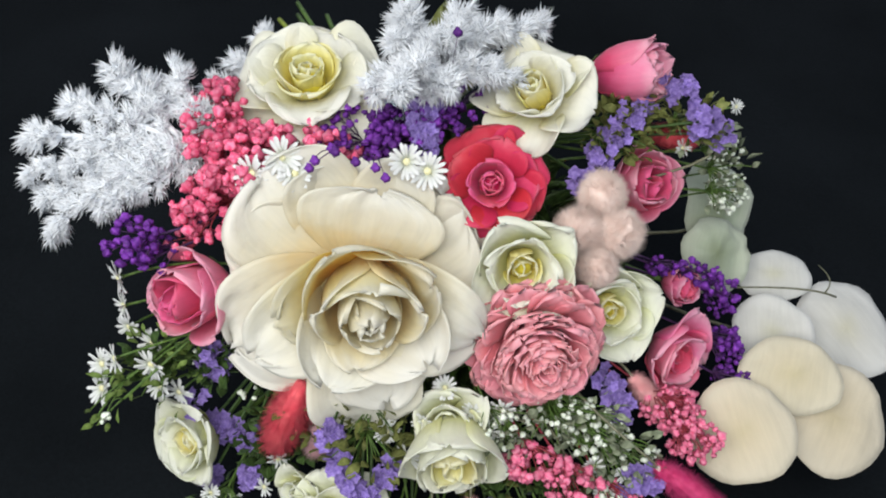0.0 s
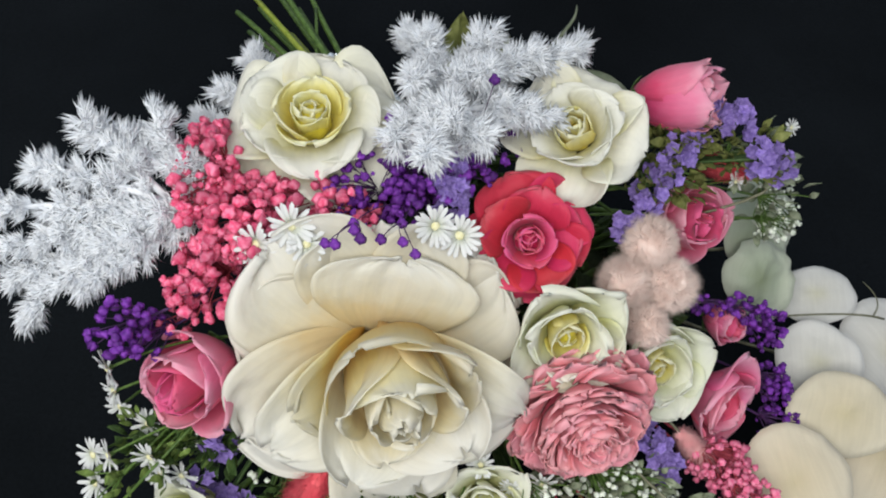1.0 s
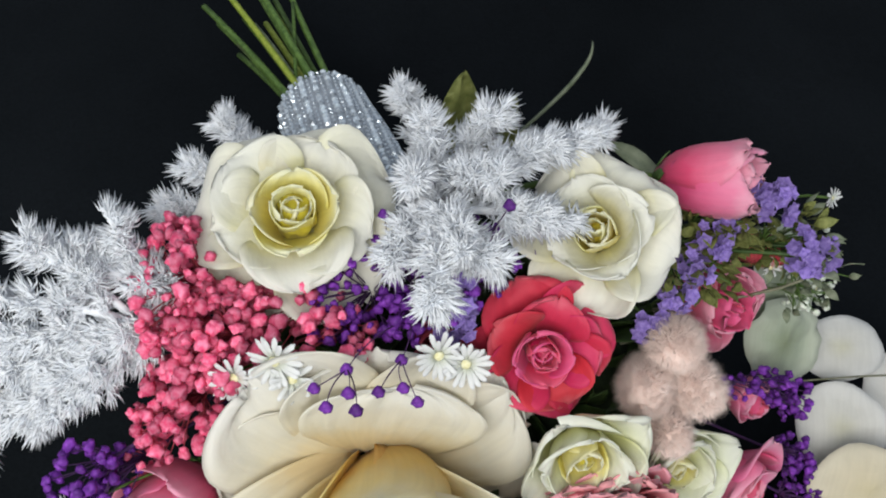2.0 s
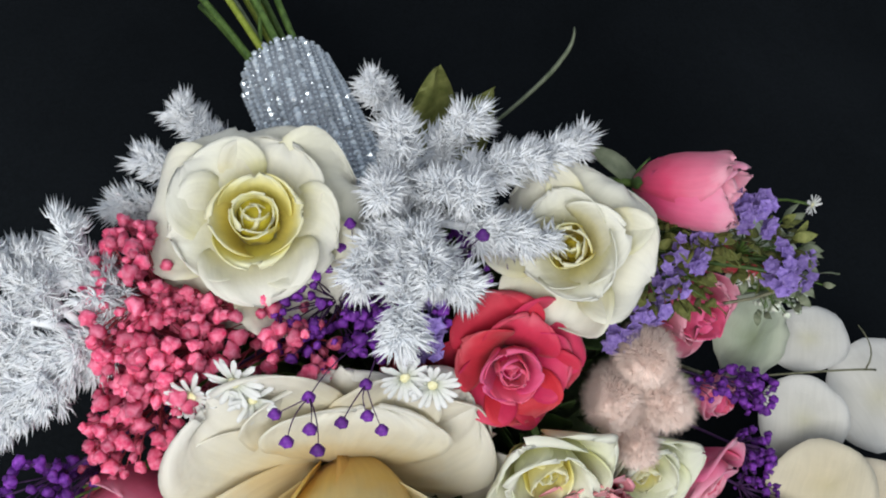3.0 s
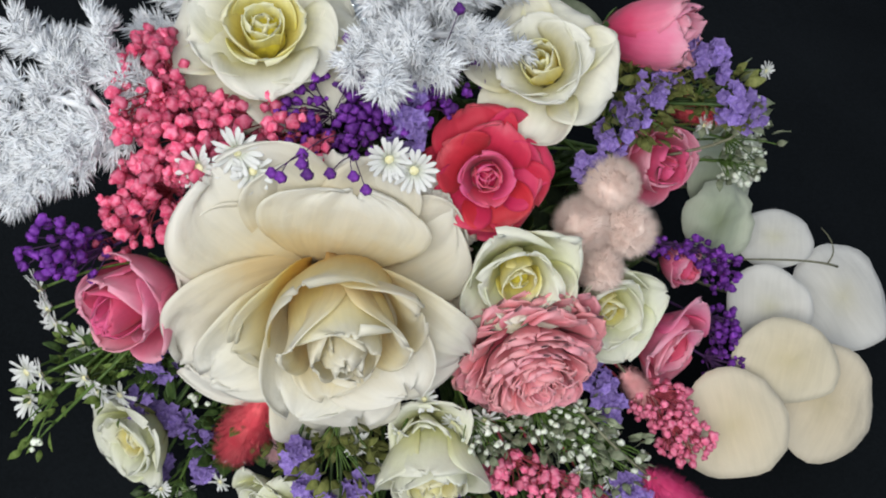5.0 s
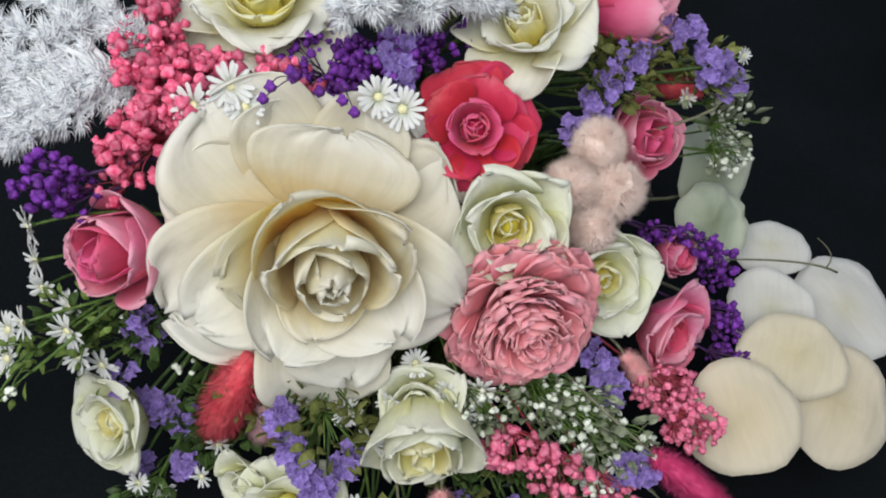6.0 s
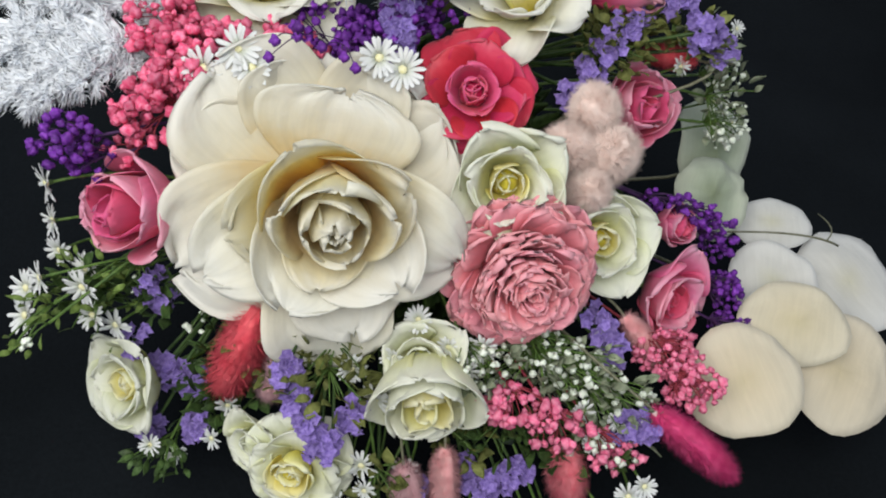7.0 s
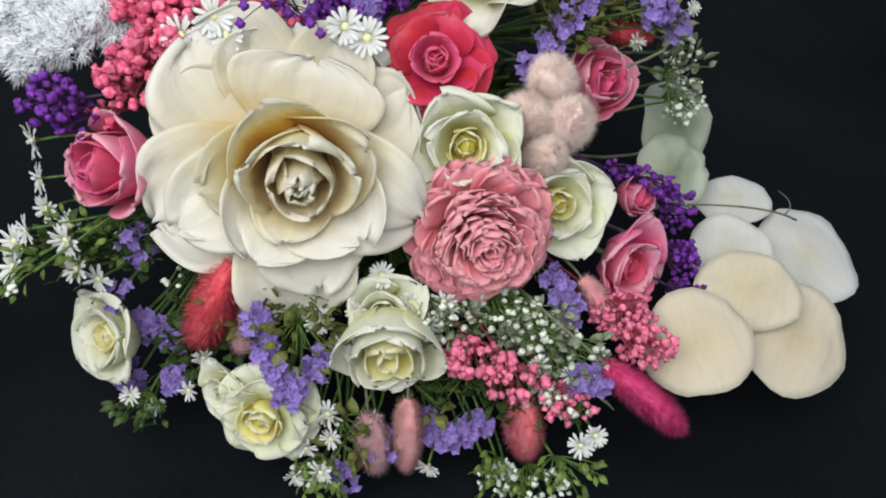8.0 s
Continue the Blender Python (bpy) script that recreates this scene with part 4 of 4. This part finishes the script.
def fern(branches, label, length=0.0078, tufts=800, reach=0.0095):
    """Branches set with short side twigs, each a tuft of bent needles."""
    root = Vector(branches[0][0])
    m = Matrix.Translation(root)
    owner = thing("bleached_fern", m, label, "dried fern", "bleached ferns of the bouquet")
    for pts in branches:
        pts = [Vector(p) - root for p in pts]
        path = bend(*pts, 10)
        verts, faces = [], []
        tube(verts, faces, path, 0.0018, 0.0010, 7)
        total = sum((b - a).length for a, b in zip(path, path[1:]))
        needles, prongs = [], []
        for i in range(max(10, int(tufts * total))):
            t = (0.05 + 0.95 * rng.random() ** 0.85) * (len(path) - 1)
            k = min(int(t), len(path) - 2)
            p = path[k].lerp(path[k + 1], t - k)
            d = (path[k + 1] - path[k]).normalized()
            q = Vector([rng.gauss(0, 1) for _ in range(3)])
            out = (q - q.dot(d) * d).normalized()
            end = t / (len(path) - 1)
            twig = (out * rng.uniform(0.5, 1.0) + d * rng.uniform(0.35, 1.1)).normalized()
            far = p + twig * reach * rng.uniform(0.55, 1.15) * (1.0 - 0.45 * end)
            tube(verts, faces, [p, p.lerp(far, 0.5), far], 0.0009, 0.0004, 3)
            for j in range(46):
                g = rng.random() ** 0.7
                b = Vector([rng.gauss(0, 1) for _ in range(3)])
                way = (b.normalized() * rng.uniform(0.45, 1.0) + twig * rng.uniform(0.4, 1.1)).normalized()
                needle(needles, prongs, p.lerp(far, g), way, twig, length * rng.uniform(0.5, 1.1), 0.00040)
        sprig = part("branch", mesh_of("branch", verts, faces, FERN_WHITE), owner)
        tagged(part("needles", mesh_of("needles", needles, prongs, FERN_WHITE), sprig), kind="stuff")
    return owner


fern([((-0.092, 0.342, 0.190), (-0.13, 0.32, 0.196), (-0.172, 0.296, 0.200)), ((-0.100, 0.334, 0.196), (-0.13, 0.308, 0.196), (-0.160, 0.284, 0.176)),
      ((-0.110, 0.335, 0.195), (-0.125, 0.345, 0.205), (-0.139, 0.346, 0.226)), ((-0.098, 0.345, 0.194), (-0.108, 0.355, 0.200), (-0.117, 0.362, 0.217)),
      ((-0.110, 0.330, 0.192), (-0.14, 0.325, 0.203), (-0.168, 0.310, 0.212)), ((-0.095, 0.335, 0.188), (-0.115, 0.315, 0.190), (-0.140, 0.295, 0.182)),
      ((-0.092, 0.348, 0.192), (-0.098, 0.345, 0.204), (-0.103, 0.340, 0.210)), ((-0.100, 0.336, 0.190), (-0.13, 0.316, 0.190), (-0.165, 0.296, 0.186)),
      ((-0.112, 0.332, 0.196), (-0.135, 0.335, 0.208), (-0.154, 0.328, 0.216)), ((-0.105, 0.345, 0.196), (-0.120, 0.348, 0.206), (-0.128, 0.350, 0.214))],
     "bleached white fern with dense needles reaching over the edge")
fern([((-0.004, 0.435, 0.160), (0.006, 0.400, 0.200), (0.006, 0.368, 0.214)), ((0.006, 0.372, 0.212), (0.002, 0.345, 0.240), (0.000, 0.318, 0.246)),
      ((0.006, 0.376, 0.212), (0.026, 0.360, 0.236), (0.056, 0.366, 0.222)), ((0.006, 0.395, 0.202), (0.035, 0.385, 0.232), (0.066, 0.403, 0.230)),
      ((0.000, 0.425, 0.175), (-0.006, 0.435, 0.195), (-0.014, 0.436, 0.208)), ((0.008, 0.380, 0.210), (-0.008, 0.365, 0.225), (-0.014, 0.345, 0.225)),
      ((0.004, 0.405, 0.196), (0.016, 0.405, 0.218), (0.024, 0.408, 0.232)), ((0.004, 0.398, 0.200), (0.000, 0.395, 0.222), (-0.004, 0.400, 0.236)), ((0.010, 0.385, 0.210), (0.025, 0.385, 0.230), (0.044, 0.390, 0.236)), ((0.006, 0.390, 0.206), (0.012, 0.380, 0.235), (0.022, 0.370, 0.242)),
      ((0.004, 0.395, 0.204), (-0.004, 0.385, 0.228), (-0.008, 0.372, 0.234)), ((0.004, 0.375, 0.214), (0.006, 0.355, 0.240), (0.010, 0.335, 0.246)), ((0.004, 0.365, 0.214), (0.012, 0.345, 0.232), (0.022, 0.340, 0.234))],
     "bleached white fern forked between the white roses")
fern([((-0.045, 0.405, 0.165), (-0.075, 0.415, 0.185), (-0.088, 0.424, 0.198)), ((-0.050, 0.400, 0.165), (-0.080, 0.400, 0.185), (-0.100, 0.402, 0.196)), ((-0.060, 0.395, 0.165), (-0.090, 0.385, 0.185), (-0.106, 0.384, 0.192))],
     "small bleached fern tuft behind the white rose")


# ---- dried round petals beside the bouquet ----
def dried_petal(owner, centre, w, h, normal, spin, mat, seed, dome, crumple=0.0036):
    verts, uvs, faces = [], [], []
    rings, n = 7, 28
    for side in (0, 1):
        for j in range(rings + 1):
            f = j / rings
            for k in range(n):
                a = 2 * math.pi * k / n
                lobe = 1 + 0.13 * noise.noise(Vector((math.cos(a) * 1.1, math.sin(a) * 1.1, seed * 3.7))) + 0.025 * noise.noise(Vector((math.cos(a) * 4, math.sin(a) * 4, seed * 3.7)))
                x, y = 0.5 * w * f * lobe * math.cos(a), 0.5 * h * f * lobe * math.sin(a)
                z = dome * (1 - f * f) + crumple * (noise.noise(Vector((x * 45, y * 45, seed))) + 0.35 * noise.noise(Vector((x * 140, y * 140, seed)))) * (0.4 + f) - side * 0.0004 * (1 - 0.5 * f)
                verts.append((x, y, z))
                uvs.append((0.5 + 0.5 * f * math.cos(a), f))
    off = (rings + 1) * n
    for j in range(rings):
        for k in range(n):
            a, b, c, d = j * n + k, j * n + (k + 1) % n, (j + 1) * n + (k + 1) % n, (j + 1) * n + k
            faces.append((a, d, c, b))
            faces.append((off + a, off + b, off + c, off + d))
    for k in range(n):
        a, b = rings * n + k, rings * n + (k + 1) % n
        faces.append((a, off + a, off + b, b))
    m = facing(Vector(centre), normal, spin)
    part("petal", mesh_of("petal", verts, faces, mat, uvs), owner, owner.matrix_basis.inverted() @ m)


def dried_flower():
    hub = Vector((0.238, 0.352, 0.062))
    owner = thing("dried_hydrangea", Matrix.Translation(hub), "large papery dried blossom of six rounded white and cream petals", "dried flower")
    dried_petal(owner, (0.2240, 0.3880, 0.074), 0.047, 0.036, (-0.1, -0.28, 0.95), 0, PAPER_WHITE, 1, 0.0030)
    dried_petal(owner, (0.2170, 0.3450, 0.070), 0.046, 0.050, (-0.15, -0.45, 0.88), 0, PAPER_WHITE, 2, 0.0024)
    dried_petal(owner, (0.2680, 0.3640, 0.056), 0.062, 0.066, (0.15, -0.35, 0.92), 35, PAPER_WHITE, 3, 0.0030)
    dried_petal(owner, (0.2205, 0.3120, 0.074), 0.057, 0.043, (0.0, -0.45, 0.88), -10, PAPER_CREAM, 4, 0.0030)
    dried_petal(owner, (0.1890, 0.2765, 0.067), 0.058, 0.056, (-0.1, -0.45, 0.88), 20, PAPER_CREAM, 5, 0.0026)
    dried_petal(owner, (0.2460, 0.2990, 0.054), 0.066, 0.064, (0.1, -0.45, 0.88), -25, PAPER_CREAM, 6, 0.0030)
    verts, faces = [], []
    tube(verts, faces, bend((0.020, 0.020, 0.014), (0.0, 0.016, 0.027), (-0.048, 0.010, 0.026), 8), 0.0007, 0.0005, 6)
    tube(verts, faces, bend((0.0, 0.0, 0.0), (-0.05, 0.03, -0.055), NECK - hub, 8), 0.0009, 0.0012, 6)
    tube(verts, faces, bend((0.012, 0.019, 0.019), (0.022, 0.030, 0.018), (0.014, 0.044, 0.016), 6), 0.0005, 0.0003, 5)
    part("petiole", mesh_of("petiole", verts, faces, PETIOLE), owner, label="dark thin petiole")


dried_flower()


def pale_leaf():
    hub = Vector((0.178, 0.402, 0.098))
    owner = thing("pale_hydrangea", Matrix.Translation(hub), "pale green papery dried petals behind the pink rose", "dried flower")
    dried_petal(owner, (0.184, 0.406, 0.110), 0.046, 0.058, (0.25, -0.55, 0.78), 5, PALE_GREEN, 11, 0.004, 0.011)
    dried_petal(owner, (0.181, 0.379, 0.098), 0.044, 0.048, (0.2, -0.6, 0.75), -12, PALE_GREEN, 12, 0.004, 0.011)
    verts, faces = [], []
    tube(verts, faces, bend((0, 0, 0), (-0.05, 0.03, -0.06), NECK - hub, 8), 0.0009, 0.0012, 6)
    part("petiole", mesh_of("petiole", verts, faces, PETIOLE), owner)


pale_leaf()


# ---- leaves ----
def leaf_mesh(mat, L, w, seed, droop=25):
    return petal_mesh(mat, L, 80, 80 + droop, 0.0, w, L * 0.9, 0.05, seed, 4, 6, 0.0003, base=0.25, point=0.75, broad=0.45)


LEAVES = {mat.name: [leaf_mesh(mat, 0.016, 0.0042, 200 + k, 10 + 15 * k) for k in range(3)] for mat in (LEAF, OLIVE_LEAF, SAGE_LEAF, FRESH_LEAF)}


def sprig(clumps, mat, label, scale=1.0, toward=(0, -0.6, 0.7)):
    root = Vector(clumps[0][0]) * 0.6 + NECK * 0.4
    owner = thing("green_sprig", Matrix.Translation(root), label, "foliage", "green sprigs of the bouquet")
    verts, faces = [], []
    tube(verts, faces, bend((0, 0, 0), (NECK - root) * 0.5, NECK - root, 4), 0.0012, 0.0014, 5)
    for c, radii, n in clumps:
        c = Vector(c) - root
        fork = c - c.normalized() * min(0.010, 0.6 * c.length)
        tube(verts, faces, bend((0, 0, 0), fork * 0.5 + Vector((0, 0.003, 0)), fork, 4), 0.0009, 0.0007, 5)
        for i in range(n):
            q = Vector([rng.uniform(-1, 1) * r for r in radii])
            p = c + q
            if i % 3 == 0:
                tube(verts, faces, bend(fork, (fork + p) / 2 + Vector((0, 0, 0.003)), p, 4), 0.0005, 0.0003, 4)
            way = (Vector(toward) + q * 45 + Vector([rng.uniform(-0.7, 0.7) for _ in range(3)])).normalized()
            mm = Matrix.Translation(p) @ way.to_track_quat("X", "Z").to_matrix().to_4x4() @ Matrix.Rotation(rng.uniform(-1.2, 1.2), 4, "X")
            k = scale * rng.uniform(0.6, 1.15)
            part("leaf", LEAVES[mat.name][i % 3], owner, mm @ Matrix.Diagonal((k, k, k, 1)))
    tagged(part("twig", mesh_of("twig", verts, faces, STEM), owner), kind="stuff")


sprig([((0.106, 0.374, 0.188), (0.016, 0.016, 0.008), 130), ((0.116, 0.386, 0.194), (0.012, 0.012, 0.007), 90), ((0.146, 0.380, 0.192), (0.012, 0.012, 0.006), 70)], OLIVE_LEAF, "olive-green sprig between statice and rose", 0.52)
sprig([((0.152, 0.382, 0.186), (0.014, 0.014, 0.008), 40), ((0.174, 0.388, 0.154), (0.010, 0.012, 0.018), 60)], SAGE_LEAF, "grey-green sprig with narrow leaves at the rim", 0.55)
sprig([((-0.118, 0.258, 0.108), (0.014, 0.014, 0.016), 45), ((-0.130, 0.236, 0.118), (0.008, 0.016, 0.006), 18), ((-0.100, 0.262, 0.120), (0.012, 0.008, 0.014), 20)], FRESH_LEAF, "fresh green sprig beside the pink rose", 0.46, (-0.5, -0.6, 0.3))
sprig([((-0.070, 0.249, 0.056), (0.015, 0.008, 0.016), 50), ((-0.050, 0.252, 0.086), (0.016, 0.008, 0.012), 30)], LEAF, "green sprig among lavender statice", 0.65)
sprig([((-0.008, 0.232, 0.092), (0.020, 0.010, 0.014), 45), ((0.018, 0.211, 0.048), (0.010, 0.007, 0.014), 36)], OLIVE_LEAF, "olive sprig between the pale roses", 0.65)
sprig([((0.090, 0.260, 0.084), (0.030, 0.014, 0.010), 150), ((0.060, 0.248, 0.092), (0.014, 0.010, 0.010), 45), ((0.116, 0.248, 0.076), (0.022, 0.014, 0.010), 90)], SAGE_LEAF, "dense small-leaved grey-green sprig under the salmon flower", 0.5)
sprig([((0.095, 0.208, 0.034), (0.012, 0.006, 0.012), 50), ((0.124, 0.208, 0.042), (0.016, 0.006, 0.010), 46), ((0.008, 0.199, 0.030), (0.011, 0.005, 0.010), 40)], FRESH_LEAF, "green sprig trailing onto the cloth", 0.40, (0, -0.8, -0.2))
sprig([((-0.034, 0.248, 0.094), (0.018, 0.008, 0.012), 46), ((-0.004, 0.244, 0.096), (0.016, 0.008, 0.012), 46), ((0.052, 0.236, 0.052), (0.012, 0.008, 0.008), 30)], OLIVE_LEAF, "olive sprig beneath the big cream rose", 0.6)
sprig([((0.078, 0.238, 0.060), (0.020, 0.008, 0.012), 60), ((0.112, 0.232, 0.058), (0.018, 0.008, 0.010), 50), ((-0.050, 0.246, 0.070), (0.018, 0.006, 0.012), 40), ((-0.094, 0.264, 0.106), (0.016, 0.006, 0.010), 44), ((-0.120, 0.260, 0.110), (0.012, 0.008, 0.010), 36)], LEAF, "dark green sprig low between the florets and grass tails", 0.65)
sprig([((-0.088, 0.226, 0.034), (0.014, 0.006, 0.008), 44)], LEAF, "small green sprig near the cloth", 0.42, (-0.3, -0.8, 0))


def filler():
    """Dark leaves deep between the flowers."""
    c = Vector((0.022, 0.352, 0.100))
    owner = thing("filler_leaves", Matrix.Translation(c), "dark green leaves packed between the flower heads", "foliage", kind="stuff")
    meshes = LEAVES[LEAF.name]
    petals = Vector((0.030, 0.295, 0.160)) - c
    verts, faces = [], []
    for i in range(900):
        q = Vector([rng.gauss(0, 1) for _ in range(3)]).normalized()
        if q.y > 0.75:
            continue
        p = Vector((q.x * 0.100, q.y * 0.070, q.z * 0.066)) * rng.uniform(0.70, 0.90)
        way = (q + Vector([rng.uniform(-0.9, 0.9) for _ in range(3)])).normalized()
        mm = Matrix.Translation(p) @ way.to_track_quat("X", "Z").to_matrix().to_4x4() @ Matrix.Rotation(rng.uniform(-2, 2), 4, "X") @ Matrix.Diagonal((1.6, 1.6, 1.6, 1))
        me = meshes[i % 3]
        spots = [mm @ v.co for v in me.vertices]
        # none grow through the petals of the big cream rose
        if any((v - petals).length < 0.020 for v in spots):
            continue
        s = len(verts)
        verts.extend(spots)
        faces.extend(tuple(s + k for k in f.vertices) for f in me.polygons)
    part("leaf_mass", mesh_of("leaf_mass", verts, faces, LEAF), owner)


filler()


def back_leaves():
    spots = [((0.004, 0.425, 0.170), (0.15, 0.30, 0.95), 0.050, 0.013, OLIVE_LEAF, 60, "broad olive leaf standing behind the white fern"), ((0.020, 0.425, 0.165), (0.35, 0.35, 0.85), 0.044, 0.010, OLIVE_LEAF, 20, "dull olive leaf behind the white fern"),
             ((0.100, 0.405, 0.192), (-0.80, 0.25, 0.45), 0.034, 0.005, SAGE_LEAF, 0, "narrow sage-green leaf beside the sideways rosebud")]
    for k, (p, way, L, w, mat, spin, label) in enumerate(spots):
        m = Matrix.Translation(p) @ Vector(way).normalized().to_track_quat("X", "Z").to_matrix().to_4x4() @ Matrix.Rotation(radians(spin), 4, "X")
        owner = thing("leaf", m, label, "leaf", "back leaves of the bouquet")
        part("blade", leaf_mesh(mat, L, w, 300 + k, 20), owner)
        v, f = [], []
        tube(v, f, bend((0, 0, 0), (-0.01, 0, 0), m.inverted() @ NECK, 5), 0.0012, 0.0014, 5)
        part("petiole", mesh_of("petiole", v, f, STEM), owner)
    # a thin dried blade that curls at its end
    root = Vector((0.034, 0.440, 0.170))
    owner = thing("dried_leaf", Matrix.Translation(root), "thin curled dry grey-green leaf sticking out behind", "leaf")
    verts, faces = [], []
    path = bend((0, 0, 0), (0.028, 0.020, 0.016), (0.034, 0.030, 0.019), 8) + bend((0.034, 0.030, 0.019), (0.040, 0.037, 0.022), (0.040, 0.046, 0.022), 5)[1:]
    for i, p in enumerate(path):
        wd = 0.0005 * math.sin(math.pi * min(0.95, 0.1 + 0.9 * i / len(path))) + 0.0003
        for q in (Vector((wd, -wd, 0)), Vector((0, 0, 0.0005)), Vector((-wd, wd, 0)), Vector((0, 0, -0.0005))):
            verts.append(p + q)
    for i in range(len(path) - 1):
        for k in range(4):
            faces.append((4 * i + k, 4 * i + (k + 1) % 4, 4 * i + 4 + (k + 1) % 4, 4 * i + 4 + k))
    faces += [(3, 2, 1, 0), tuple(4 * len(path) - 4 + k for k in range(4))]
    part("blade", mesh_of("blade", verts, faces, SAGE_LEAF), owner)
    v, f = [], []
    tube(v, f, bend((0, 0, 0), (-0.01, -0.01, -0.01), NECK - root, 5), 0.0007, 0.0012, 5)
    part("petiole", mesh_of("petiole", v, f, STEM), owner)


back_leaves()
